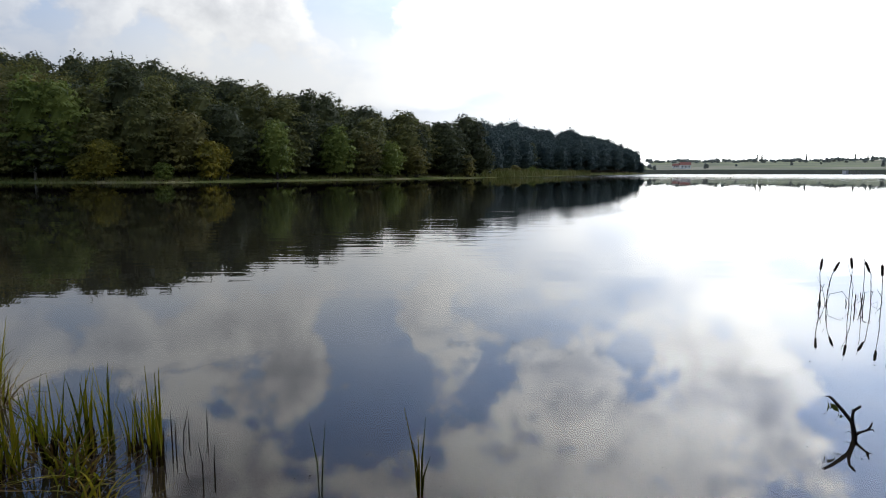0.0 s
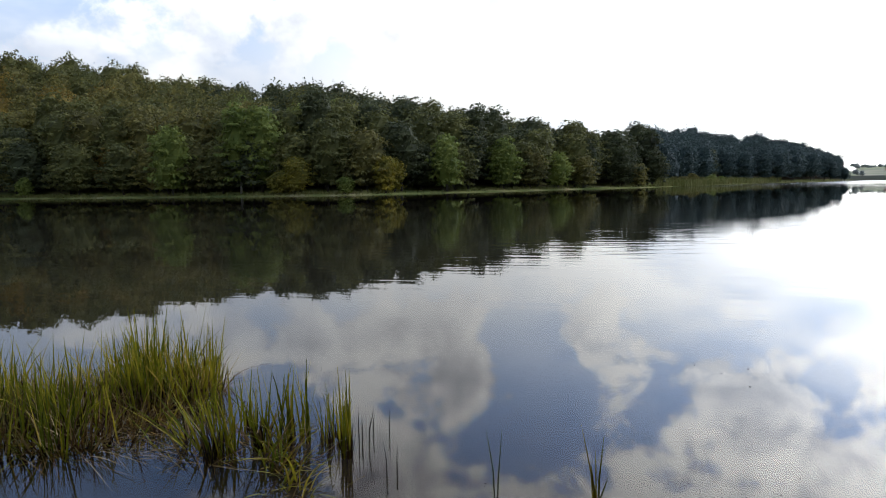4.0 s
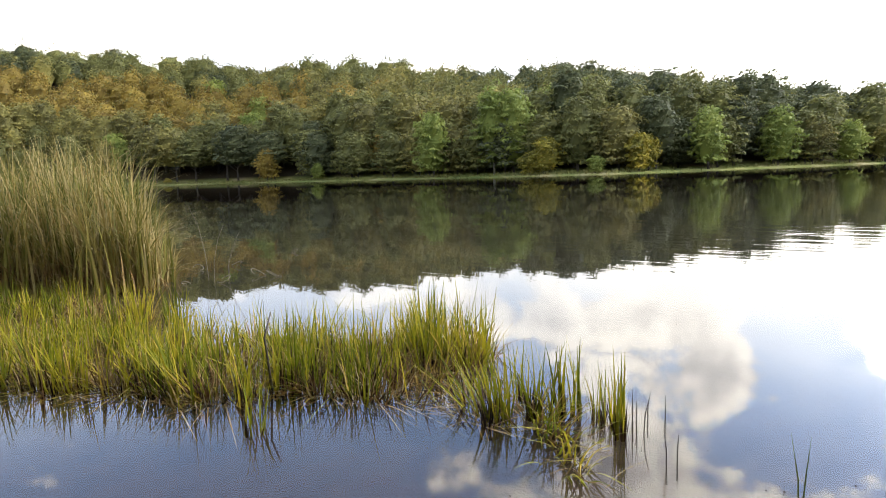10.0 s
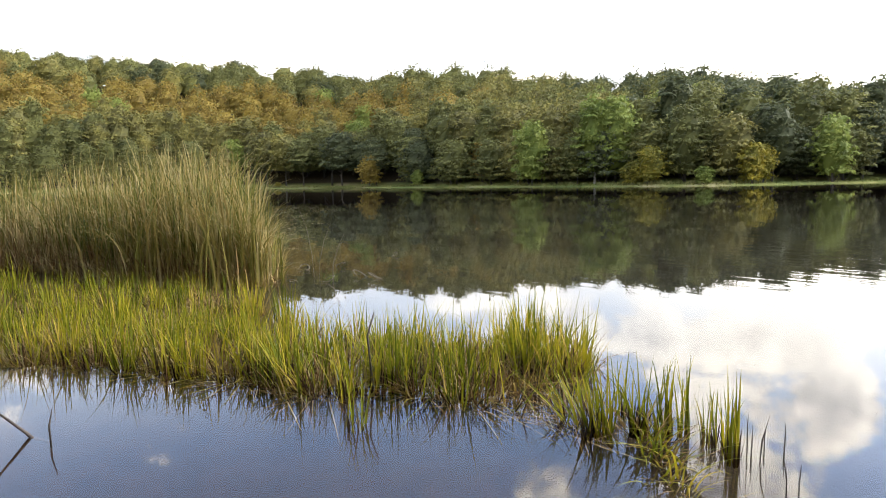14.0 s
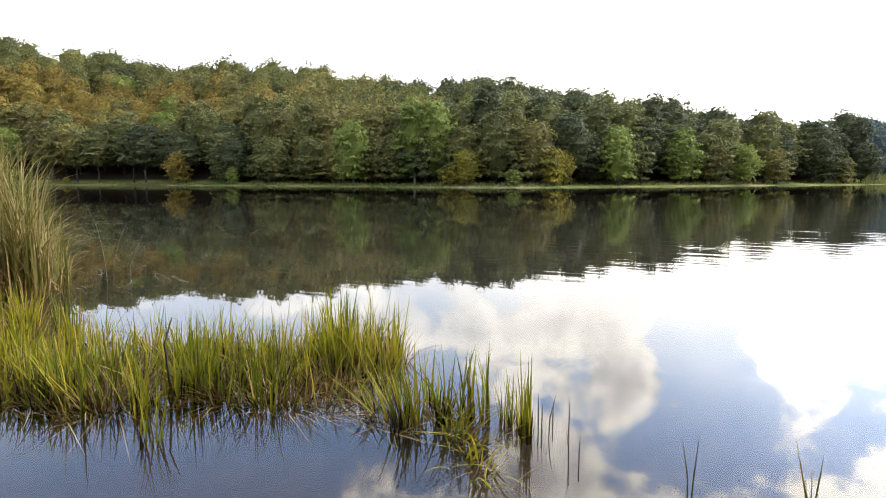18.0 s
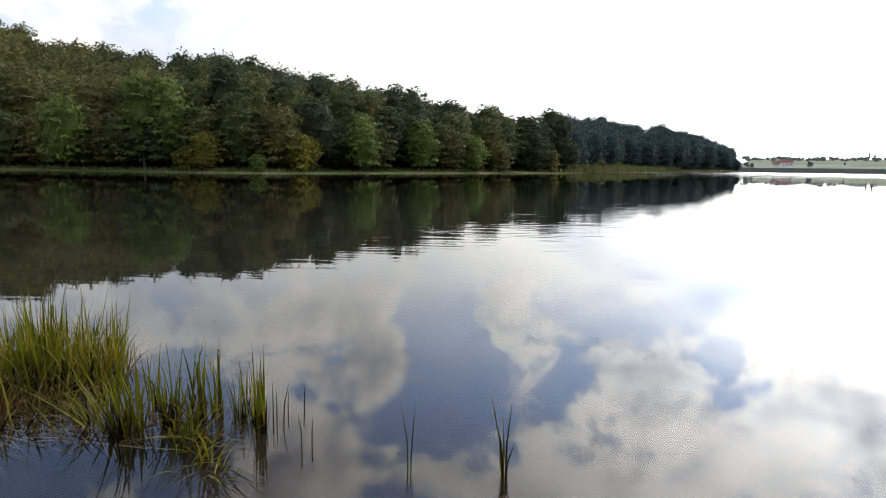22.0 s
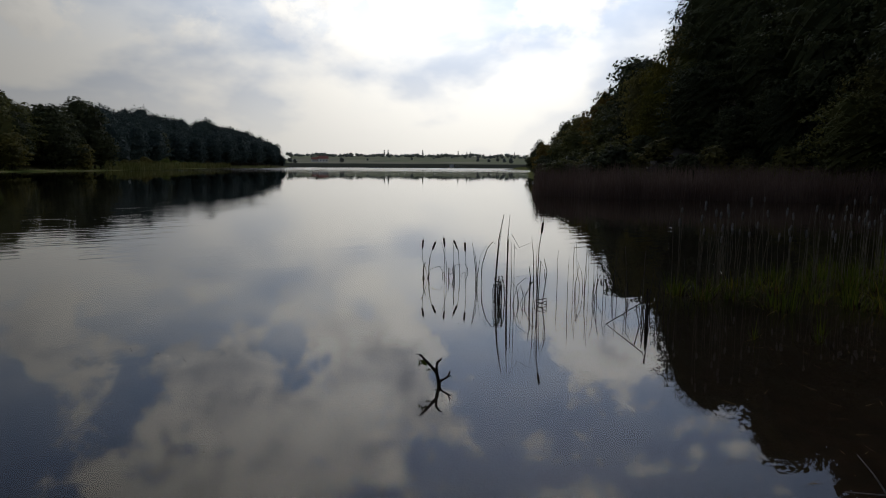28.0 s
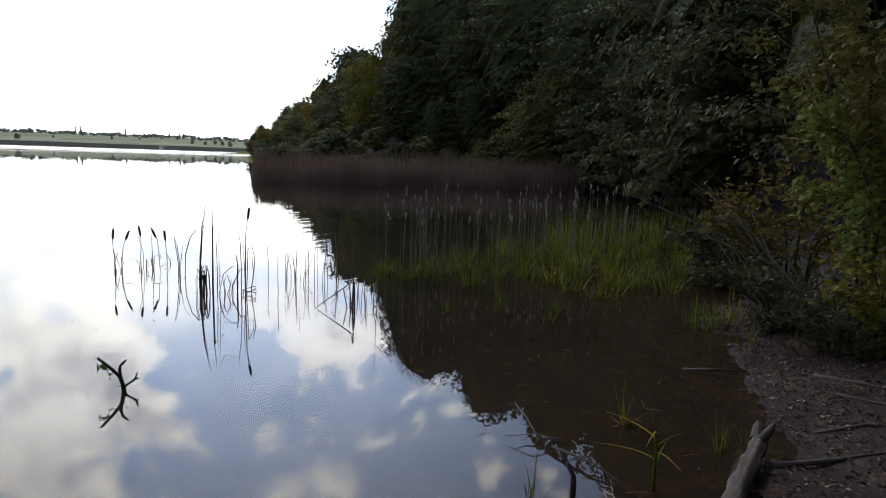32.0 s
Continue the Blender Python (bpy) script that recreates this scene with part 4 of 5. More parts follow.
def sedge(kind, x, y, scale=1.0, turn=0.0, group="sedge along the water", label="", squash=1.0, z=None):
    """One tussock of sedge: green blades with some dry ones, rooted under the water."""
    g = float(ground_height(x, y))
    m = Matrix.LocRotScale((x, y, max(0.0, g) if z is None else z), Euler((0, 0, turn)), (scale, scale, scale * squash))
    if kind not in SEDGE_KIND:
        seed, n, h, w, spread, dry, droop, mat = SEDGES[kind]
        green, dead, foot = sedge_meshes(seed, n, h, w, spread, dry, droop)
        top = tagged(new("sedge_tussock"), label or "bright green sedge tussock with a few dry blades", "sedge", group)
        tagged(part("green_foliage", green, mat, top), kind="stuff")
        tagged(part("dry_foliage", dead, SEDGE_DRY, top, "bent straw-coloured dry blades"), kind="stuff")
        tagged(part("foot", foot, SHEATH, top, "dark dead sheaths at the waterline"), kind="stuff")
        top.matrix_world = m
        SEDGE_KIND[kind] = top
        return top
    ob = copy_thing(SEDGE_KIND[kind], m)
    ob.matrix_basis = m
    ob["group"] = group
    if label:
        ob["label"] = label
    return ob


SEDGES = {
    "a": (1, 40, 0.49, 0.016, 0.13, 34, 0.10, SEDGE), "b": (2, 40, 0.46, 0.015, 0.18, 48, 0.30, SEDGE), "c": (3, 34, 0.54, 0.017, 0.10, 24, 0.05, SEDGE), "d": (4, 34, 0.42, 0.015, 0.18, 76, 0.7, SEDGE), "e": (9, 18, 0.47, 0.014, 0.20, 96, 0.5, SEDGE),
    "dark_a": (6, 44, 0.40, 0.016, 0.2, 14, 0.3, SEDGE_SHADE), "dark_b": (7, 30, 0.46, 0.018, 0.15, 16, 0.3, SEDGE_SHADE), "dark_c": (10, 24, 0.42, 0.018, 0.2, 30, 0.5, SEDGE), "tiny": (8, 9, 0.30, 0.014, 0.05, 2, 0.1, SEDGE_SHADE),
}
srng = random.Random(17)
FRONT = [(38, 5.75), (42, 5.75), (44, 5.3), (47, 5.05), (53, 5.4), (59, 5.45), (65, 5.7), (68, 6.0), (74, 6.85), (80, 7.6), (84, 8.0), (95, 8.4)]
BACK = [(38, 6.1), (44, 6.5), (52, 6.8), (58, 7.3), (63, 8.4), (67, 10.2), (75, 11.8), (82, 13), (95, 14.5)]


def along(table, t):
    return float(np.interp(t, [p[0] for p in table], [p[1] for p in table]))


# the strip of sedge on the left: dense behind, thin and broken towards its tip
th = 95.0
while th > 38.5:
    lo, hi = along(FRONT, th), along(BACK, th)
    rows = max(2, int((hi - lo) / 0.24))
    for k in range(rows):
        t2 = th + srng.uniform(-0.9, 0.9)
        r = lo + (hi - lo) * (k + srng.uniform(0.0, 0.9)) / rows
        if (k > 6 and srng.random() < 0.35) or (k > 0 and math.sin(t2 * 0.9) * math.sin(r * 3.1 + t2 * 0.23) > 0.45 and srng.random() < 0.75):
            continue
        q = polar(t2, r)
        kind = srng.choice(["a", "b", "c", "c", "d", "e"] if math.sin(t2 * 0.55 + 1.0) + srng.uniform(-0.6, 0.6) < 0.45 else ["d", "e", "e", "b"])
        sedge(kind, q.x, q.y, srng.uniform(0.85, 1.28), srng.uniform(0, 6.28), "sedge along the water", "sedge tussock browning with dry bent blades" if kind == "e" else "yellow-green sedge tussock with brown dry blades at its foot")
    th -= math.degrees(0.27 / lo)


def tuft(x, y, n, h, w, spread, lean, bend, heading, fan=6.28, dry=0.15, foot=0.4, label="green sedge tuft standing apart in open water"):
    """A tuft near the open water, blade by blade; heading and fan say where its blades lean."""
    q = np.random.default_rng(int(abs(x) * 1000 + abs(y) * 77))
    top = thing("sedge_tuft", x, y, 0.0, label, "sedge", "sedge tufts at the tip")
    for k in range(n + int(n * foot)):
        dead = k >= n
        old = not dead and q.random() < dry
        a, r = q.uniform(0, 6.28), spread * math.sqrt(q.uniform(0, 1))
        base = np.array([[math.cos(a) * r, math.sin(a) * r, -0.16]])
        tall = (h * (q.uniform(0.15, 0.45) if dead else q.uniform(0.55, 1.05)) + 0.16) * (0.8 if old else 1.0)
        part("dead_sheath" if dead else "dry_blade" if old else "blade",
             blades(q, base, np.array([tall]), np.array([w * q.uniform(0.7, 1.25)]), np.array([lean * q.uniform(0.2, 1.6)]), np.array([(bend + (0.6 if old else 0.0)) * q.uniform(0.1, 1.3)]), np.array([heading + q.uniform(-0.5, 0.5) * fan]), 6),
             SHEATH if dead else SEDGE_DRY if old else SEDGE, top)
    return top


# the thick clump at the end of the strip
for kind, x, y, sc in (("c", -3.92, 4.36, 1.15), ("a", -3.70, 4.50, 1.15), ("e", -3.76, 4.72, 1.2), ("c", -4.12, 4.48, 1.2), ("a", -4.02, 4.78, 1.25), ("c", -3.55, 4.66, 1.1), ("a", -3.86, 4.95, 1.25), ("c", -4.25, 4.75, 1.2), ("e", -3.62, 4.44, 1.0), ("b", -4.32, 4.30, 1.1), ("c", -4.40, 4.9, 1.2), ("e", -4.05, 4.35, 1.0)):
    sedge(kind, x, y, sc, x * 9 + y, "sedge along the water", "tall sedge clump, green over brown dry blades")

LEFT, TOWARDS = math.pi - 0.5, -math.pi / 2
# the fan with blades leaning out, and the close upright bunches beyond it
tuft(-2.66, 3.58, 40, 0.56, 0.019, 0.11, 0.16, 0.12, LEFT, 5.0, 0.1, 0.7)
tuft(-2.72, 3.55, 16, 0.62, 0.018, 0.05, 0.75, 0.25, LEFT + 0.25, 0.9, 0.2, 0.2)
tuft(-2.74, 4.01, 12, 0.52, 0.017, 0.06, 0.12, 0.1, 0.0, 6.28, 0.1)
tuft(-2.49, 3.76, 24, 0.60, 0.018, 0.06, 0.14, 0.22, LEFT, 6.28, 0.5, 0.8, "browning sedge tuft with bent blades in the water")
tuft(-2.40, 3.80, 18, 0.58, 0.017, 0.08, 0.10, 0.15, 0.0, 6.28, 0.2, 0.5)
tuft(-2.31, 3.93, 13, 0.60, 0.021, 0.055, 0.10, 0.08, 0.3, 6.28, 0.0, 0.6)
tuft(-2.22, 3.97, 12, 0.60, 0.021, 0.05, 0.10, 0.08, 0.3, 6.28, 0.0, 0.6)
tuft(-2.30, 3.80, 12, 0.36, 0.017, 0.06, 0.2, 0.3, TOWARDS, 4.0, 0.3, 0.5)
tuft(-2.08, 3.93, 6, 0.36, 0.014, 0.03, 0.08, 0.1, 0.0, 6.28, 0.2, 0.8)
tuft(-1.98, 3.92, 15, 0.42, 0.017, 0.07, 0.16, 0.12, 0.0, 6.28, 0.1, 1.0)
tuft(-1.90, 3.86, 5, 0.46, 0.015, 0.03, 0.06, 0.1, 0.0, 6.28, 0.3, 1.2)
tuft(-1.83, 3.80, 12, 0.60, 0.019, 0.04, 0.07, 0.04, 0.0, 6.28, 0.0, 0.9)
# snapped brown stems lying over one another in the gap
for x, y, h, hd in ((-3.05, 3.45, 0.62, 0.3), (-2.92, 3.30, 0.5, 0.9), (-3.25, 3.40, 0.55, -0.2), (-2.80, 3.62, 0.6, 2.6), (-3.40, 3.45, 0.5, 0.5), (-2.60, 3.32, 0.55, 2.2), (-2.45, 3.50, 0.5, 3.3), (-2.2, 3.45, 0.45, 1.0)):
    tuft(x, y, 3, h, 0.013, 0.05, 1.0, 0.2, hd, 1.0, 1.0, 2.5, "brown snapped sedge stems leaning over the water")
# thin leaning stems between the tufts and the strip, and the low dry heap on the open side
for x, y, n, h, lean in ((-2.95, 3.62, 6, 0.46, 0.5), (-3.10, 3.75, 8, 0.52, 0.35), (-3.22, 3.58, 7, 0.42, 0.6), (-3.00, 3.92, 6, 0.44, 0.25), (-3.35, 3.80, 9, 0.50, 0.4), (-3.48, 3.60, 8, 0.46, 0.3), (-2.86, 3.40, 5, 0.36, 0.7), (-3.15, 4.05, 7, 0.5, 0.2)):
    tuft(x, y, n, h, 0.014, 0.07, lean, 0.25, LEFT, 5.0, 0.45, 0.6, "thin leaning sedge blades in open water")
tuft(-4.00, 2.42, 12, 0.52, 0.017, 0.07, 0.12, 0.12, 0.0, 6.28, 0.1, 0.5)
tuft(-4.60, 2.72, 18, 0.46, 0.018, 0.08, 0.25, 0.2, 0.0, 6.28, 0.1, 0.6)
tuft(-5.12, 2.52, 22, 0.60, 0.020, 0.07, 0.75, 0.15, LEFT + 0.6, 0.8, 0.0, 0.4, "green sedge blades leaning far out over the water")
tuft(-4.96, 2.62, 20, 0.44, 0.018, 0.07, 0.5, 0.25, LEFT + 0.6, 1.2, 0.2, 0.5, "green sedge blades leaning far out over the water")

droop = thing("drooping_sedge", -2.14, 3.40, 0.0, "pale sedge blades drooping over into the water", "sedge")
dr = np.random.default_rng(44)
for k in range(110):
    f = dr.uniform(0, 1)
    part("blade", blades(dr, np.array([[-0.31 + 0.70 * f + dr.normal(0, 0.07), 0.35 - 0.70 * f + dr.normal(0, 0.07), -0.08]]), np.array([dr.uniform(0.34, 0.62) * (1 - 0.3 * f)]), np.array([dr.uniform(0.010, 0.018)]), np.array([dr.uniform(0.05, 0.45)]), np.array([dr.uniform(0.35, 0.85)]), np.array([-0.6 + dr.normal(0, 0.9)]), 8, 2.2), SEDGE_DRY if k % 3 == 0 else SEDGE, droop)


def blade_thing(name, x, y, tips, mat, w, label, group, category="grass"):
    """A few single blades or stems rising from one place in the water: each tip is dx, dy, height."""
    top = thing(name, x, y, 0.0, label, category, group)
    for dx, dy, h in tips:
        part("blade", tube([(dx * 0.0 + srng.uniform(-0.012, 0.012), srng.uniform(-0.01, 0.01), -0.3), (dx * 0.35, dy * 0.35, h * 0.45), (dx, dy, h)], [w, w * 0.9, w * 0.15], 5), mat, top)
    return top


blade_thing("grass_blades", -0.13, 3.32, [(-0.085, 0.0, 0.50), (0.035, 0.0, 0.45), (-0.01, 0.0, 0.36), (-0.035, 0.0, 0.30), (0.06, 0, 0.22)], SEDGE, 0.0055, "few green grass blades standing alone in the water", "single blades in the water")
blade_thing("grass_blades", -0.68, 3.30, [(-0.06, 0.0, 0.43), (0.03, 0.0, 0.44), (0.01, 0, 0.2)], SEDGE_SHADE, 0.004, "thin dark grass blades standing alone in the water", "single blades in the water")
for x, y, h, dx in ((-1.79, 3.93, 0.26, 0.0), (-1.69, 3.84, 0.31, 0.06), (-1.73, 4.05, 0.16, 0.01), (-1.75, 3.9, 0.2, 0.0), (-1.40, 3.47, 0.24, -0.03), (-1.37, 3.54, 0.19, 0.01), (-1.62, 4.1, 0.2, 0.0)):
    blade_thing("dead_stem", x, y, [(dx, 0, h)], STEM_DARK, 0.0045, "thin dark dead stem leaning out of the water", "single stems in the water", "stem")


# ---- cattails standing in the lake ----
def cattail(x, y, tip, head=True, droop=None, thick=0.006, mat=STEM_DARK, head_mat=HEAD, group="cattails standing in the lake", label="dark dead cattail with a brown seed head", leaf=0.0, length=0.15, kink=0.022):
    top = thing("cattail", x, y, 0.0, label, "cattail", group)
    tx, ty, tz = tip[0] - x, tip[1] - y, tip[2]
    k1, k2 = srng.uniform(-kink, kink), srng.uniform(-kink, kink)
    pts = [(0, 0, -0.5), (tx * 0.15 + k1, ty * 0.15, tz * 0.33), (tx * 0.5 + k2, ty * 0.5, tz * 0.7), (tx, ty, tz)]
    rad = [thick, thick * 0.9, thick * 0.7, thick * 0.35]
    if droop:
        pts.append((droop[0] - x, droop[1] - y, droop[2]))
        rad.append(thick * 0.3)
    part("stem", tube(pts, rad, 6), mat, top, smooth=True)
    if head:
        a, b = Vector(pts[-2]), Vector(pts[-1])
        dr = (b - a).normalized()
        e = b + dr * 0.01
        s = e - dr * length
        part("seed_head", tube([s, s + dr * 0.012, s + dr * 0.06, e - dr * 0.015, e], [0.005, 0.014, 0.017, 0.015, 0.004], 8), head_mat, top, smooth=True)
        part("spike", tube([e, e + dr * 0.06], [0.002, 0.0006], 4), mat, top)
    if leaf:
        bend = srng.uniform(-1, 1)
        part("leaf", blades(np.random.default_rng(int(abs(x) * 100)), np.array([[0.01, 0, -0.3]]), np.array([leaf + 0.3]), np.array([0.012]), np.array([0.12]), np.array([0.8]), np.array([bend * 3]), 6), mat, top)
    return top


cattail(5.15, 8.38, (5.15, 8.38, 0.62))
cattail(5.27, 8.41, (5.36, 8.35, 0.58))
cattail(5.43, 8.17, (5.41, 8.18, 0.66))
cattail(5.57, 8.16, (5.57, 8.16, 0.66), False, label="thin dead reed stem standing in the lake")
cattail(5.73, 8.15, (5.61, 8.22, 0.65), True, (5.67, 8.19, 0.48), label="dead cattail with its seed head hanging down")
cattail(5.57, 7.80, (5.56, 7.80, 0.62))
cattail(5.58, 7.52, (5.53, 7.55, 0.64), False, thick=0.007, label="dead reed stem standing in the lake")
cattail(5.56, 7.47, (5.50, 7.51, 0.63), False, label="dead reed stem standing in the lake")
cattail(5.56, 7.46, (5.60, 7.44, 0.45), False, (5.68, 7.38, 0.62), label="dead reed bent to one side over the lake")
cattail(5.36, 6.77, (5.46, 6.69, 1.14), False, thick=0.011, label="tall broad dead reed leaf standing in the lake")
cattail(5.38, 6.75, (5.44, 6.70, 0.95), False, thick=0.007, label="tall dead reed leaf standing in the lake")
cattail(5.51, 6.68, (5.54, 6.66, 1.12), False, thick=0.009, label="tall dead reed stem standing in the lake")
cattail(5.41, 6.46, (5.42, 6.46, 0.78), False, label="thin dead reed stem standing in the lake")
cattail(5.48, 5.99, (5.53, 5.95, 1.08), True, thick=0.009)
cattail(5.49, 6.07, (5.46, 6.09, 0.89), False, thick=0.007, label="thin dead reed stem standing in the lake")
cattail(5.45, 6.10, (5.44, 6.10, 0.50), False, thick=0.012, label="thick broken dead reed stem")
cattail(5.52, 6.02, (5.51, 6.03, 0.78), False, thick=0.006, label="thin dead reed stem standing in the lake")
cattail(5.30, 6.15, (5.20, 6.2, 0.34), False, (5.44, 6.03, 0.41), label="dead reed leaf bowed over in an arch", thick=0.004)
for x, y, h, dx in ((6.77, 6.66, 0.69, 0.01), (6.65, 6.31, 0.4, -0.06), (6.59, 6.24, 0.68, 0.01), (6.65, 6.12, 0.68, -0.03), (6.56, 5.98, 0.54, 0.02), (6.53, 6.28, 0.42, -0.03), (6.58, 5.87, 0.55, 0.02), (6.62, 5.76, 0.40, 0.04), (6.8, 5.9, 0.6, 0.03), (6.95, 5.8, 0.7, -0.02), (6.9, 5.5, 0.5, 0.05),
                    (6.75, 6.2, 0.35, 0.1), (7.1, 5.6, 0.65, 0.0), (6.7, 5.5, 0.35, -0.06), (6.4, 5.9, 0.25, 0.02), (6.85, 5.3, 0.4, 0.03), (6.3, 4.95, 0.35, 0.0), (6.5, 4.9, 0.5, 0.03), (6.2, 4.75, 0.3, -0.02), (6.34, 6.55, 0.6, 0.01), (6.38, 6.23, 0.42, 0.04), (6.18, 5.81, 0.5, 0.0), (6.13, 5.59, 0.4, 0.04), (5.97, 5.92, 0.6, 0.0), (6.0, 4.6, 0.36, -0.02), (6.1, 4.4, 0.3, 0.03), (5.95, 4.4, 0.25, -0.03), (7.0, 5.2, 0.55, 0.03), (7.2, 5.0, 0.6, -0.03), (6.6, 4.5, 0.4, 0.02)):
    cattail(x, y, (x + dx, y - dx, h), False, thick=0.0055, label="thin dry reed stem standing in the lake", group="thin reeds standing in the lake", mat=STEM_TAN if h > 0.6 else STEM_DARK)

# a bundle of reed leaves folded down on themselves
bundle = thing("folded_reed_bundle", 5.14, 6.36, 0.0, "bundle of dead reed leaves folded down to the water", "reeds")
for k in range(11):
    a = srng.uniform(-0.05, 0.07)
    w = srng.uniform(0.03, 0.09) * srng.choice([-1, 1])
    hgt = srng.uniform(0.22, 0.36)
    part("leaf", tube([(a, 0, -0.2), (a + w * 0.3, 0, hgt * 0.7), (a + w * 0.6, 0.01, hgt), (a + w, 0.0, hgt * 0.75), (a + w * 1.1, -0.01, -0.05)], [0.0045, 0.0045, 0.004, 0.004, 0.003], 5), STEM_DARK, bundle)
for k, (x, y, pts) in enumerate(((5.44, 5.97, [(0, 0, -0.2), (0.0, 0, 0.06), (0.11, -0.1, 0.10), (0.12, -0.1, 0.01), (0.01, 0, 0.045)]), (5.82, 4.46, [(0.02, 0, -0.3), (-0.01, 0.01, 0.44), (-0.03, 0.03, 0.30), (-0.31, 0.33, 0.0)]), (5.80, 4.50, [(0.0, 0, -0.2), (-0.06, 0.07, 0.24), (-0.15, 0.17, 0.04)]),
                           (5.62, 8.2, [(0, 0, -0.2), (0.02, 0, 0.2), (0.09, -0.05, 0.22), (0.08, -0.05, 0.14)]), (5.2, 8.36, [(0, 0, -0.2), (-0.05, 0.03, 0.13), (-0.01, 0, 0.28)]), (5.48, 8.14, [(0, 0, -0.1), (0.0, 0, 0.18), (0.07, -0.05, 0.12), (0.02, 0, 0.06)]),
                           (5.50, 6.64, [(0, 0, -0.2), (0.0, 0, 0.45), (0.01, 0, 0.80), (0.09, -0.08, 0.66)]), (5.36, 6.12, [(0, 0, -0.2), (0.02, -0.02, 0.1), (0.09, -0.08, 0.30), (0.14, -0.12, 0.31)]), (5.52, 5.96, [(0, 0, -0.2), (0.05, -0.04, 0.3), (0.06, -0.05, 0.45), (0.03, -0.02, 0.62)]), (5.66, 7.50, [(0, 0, -0.2), (0.02, 0, 0.3), (0.07, -0.05, 0.55), (0.14, -0.1, 0.66), (0.18, -0.13, 0.62)]),
                           (5.3, 6.1, [(0, 0, -0.1), (-0.03, 0.03, 0.14), (0.0, 0.0, 0.26), (0.03, -0.03, 0.12), (0, 0, 0.0)]))):
    bent = thing("bent_reed", x, y, 0.0, "dead reed stem snapped and bent over the water", "reeds", "bent reeds standing in the lake")
    part("stem", tube(pts, [0.007] * (len(pts) - 1) + [0.004], 6), STEM_DARK, bent, smooth=False)

def broken_reed(x, y, r, pts):
    """One dead reed leaf, snapped and folded, standing on the lake bed."""
    top = thing("broken_reed", x, y, 0.0, "dead dark reed leaf, snapped and folded over the lake", "reeds", "bent reeds standing in the lake")
    low = min(pts, key=lambda p: p[2])
    if pts[0] is low:
        pts = [(pts[0][0], pts[0][1], -0.3)] + pts
    part("stem", tube(pts, [r] * (len(pts) - 1) + [r * 0.55], 5), STEM_DARK, top)


# folded leaves among the cattails: place, thickness and bends
broken_reed(5.24, 8.40, 0.0044, [(0.0, 0.0, 0.03), (-0.04, 0.02, 0.22), (-0.1, 0.06, 0.37)])
broken_reed(5.25, 8.40, 0.0033, [(0.0, 0.0, 0.0), (0.03, -0.02, 0.29), (-0.01, 0.01, 0.4)])
broken_reed(5.15, 8.37, 0.0077, [(0.0, 0.0, -0.02), (-0.02, 0.01, 0.0), (0.01, 0.0, 0.11)])
broken_reed(5.23, 8.34, 0.0044, [(0.0, 0.0, 0.0), (0.02, -0.01, 0.15), (0.14, -0.09, 0.2), (0.21, -0.13, 0.09), (0.23, -0.15, -0.03)])
broken_reed(5.44, 8.16, 0.0044, [(0.01, 0.0, -0.03), (0.01, 0.0, 0.28), (-0.06, 0.04, 0.6)])
broken_reed(5.66, 8.28, 0.0088, [(0.01, 0.0, -0.03), (0.0, 0.0, 0.05), (-0.02, 0.01, 0.18)])
broken_reed(5.86, 8.32, 0.0066, [(0.03, -0.02, -0.02), (-0.03, 0.02, 0.0), (0.03, -0.02, 0.05), (0.03, -0.02, -0.02)])
broken_reed(5.61, 8.34, 0.0044, [(0.04, -0.02, -0.04), (-0.01, 0.01, 0.0), (0.02, -0.02, 0.08), (0.0, 0.0, 0.13)])
broken_reed(5.52, 8.37, 0.0099, [(0.0, 0.0, -0.02), (-0.01, 0.01, 0.07)])
broken_reed(6.09, 8.52, 0.0055, [(0.02, -0.02, -0.08), (0.01, 0.0, 0.07), (-0.04, 0.03, 0.17)])
broken_reed(5.20, 6.12, 0.0044, [(0.01, 0.0, -0.03), (0.0, 0.0, 0.81)])
broken_reed(5.22, 6.10, 0.0033, [(-0.05, 0.04, 0.93), (0.0, 0.0, 0.82), (0.03, -0.02, 0.76), (0.15, -0.12, 0.83)])
broken_reed(5.21, 6.11, 0.0044, [(-0.02, 0.01, 0.0), (0.03, -0.02, 0.27), (0.11, -0.08, 0.36), (0.14, -0.11, 0.36)])
broken_reed(5.31, 6.04, 0.0044, [(-0.01, 0.01, -0.01), (0.0, 0.0, 0.23), (0.03, -0.02, -0.01)])
broken_reed(5.50, 5.90, 0.0077, [(-0.05, 0.04, 0.0), (0.04, -0.04, 0.07), (0.05, -0.04, 0.0)])
broken_reed(5.49, 5.91, 0.0055, [(-0.03, 0.02, 0.0), (-0.01, 0.01, 0.59), (0.03, -0.03, 0.46), (0.03, -0.02, 0.32)])
broken_reed(5.84, 4.50, 0.0099, [(0.0, 0.0, -0.02), (0.0, 0.0, 0.28)])
broken_reed(5.82, 4.52, 0.0088, [(0.0, -0.01, -0.02), (-0.01, 0.01, 0.26)])
broken_reed(5.84, 4.47, 0.0066, [(0.0, 0.0, -0.02), (0.0, 0.0, 0.24)])
broken_reed(5.82, 4.49, 0.0110, [(0.0, 0.0, -0.02), (0.0, 0.0, 0.21)])
broken_reed(6.17, 5.26, 0.0055, [(0.06, -0.07, -0.16), (0.22, -0.23, 0.1)])
broken_reed(6.56, 6.38, 0.0033, [(0.0, 0.0, -0.04), (-0.01, 0.01, 0.72)])
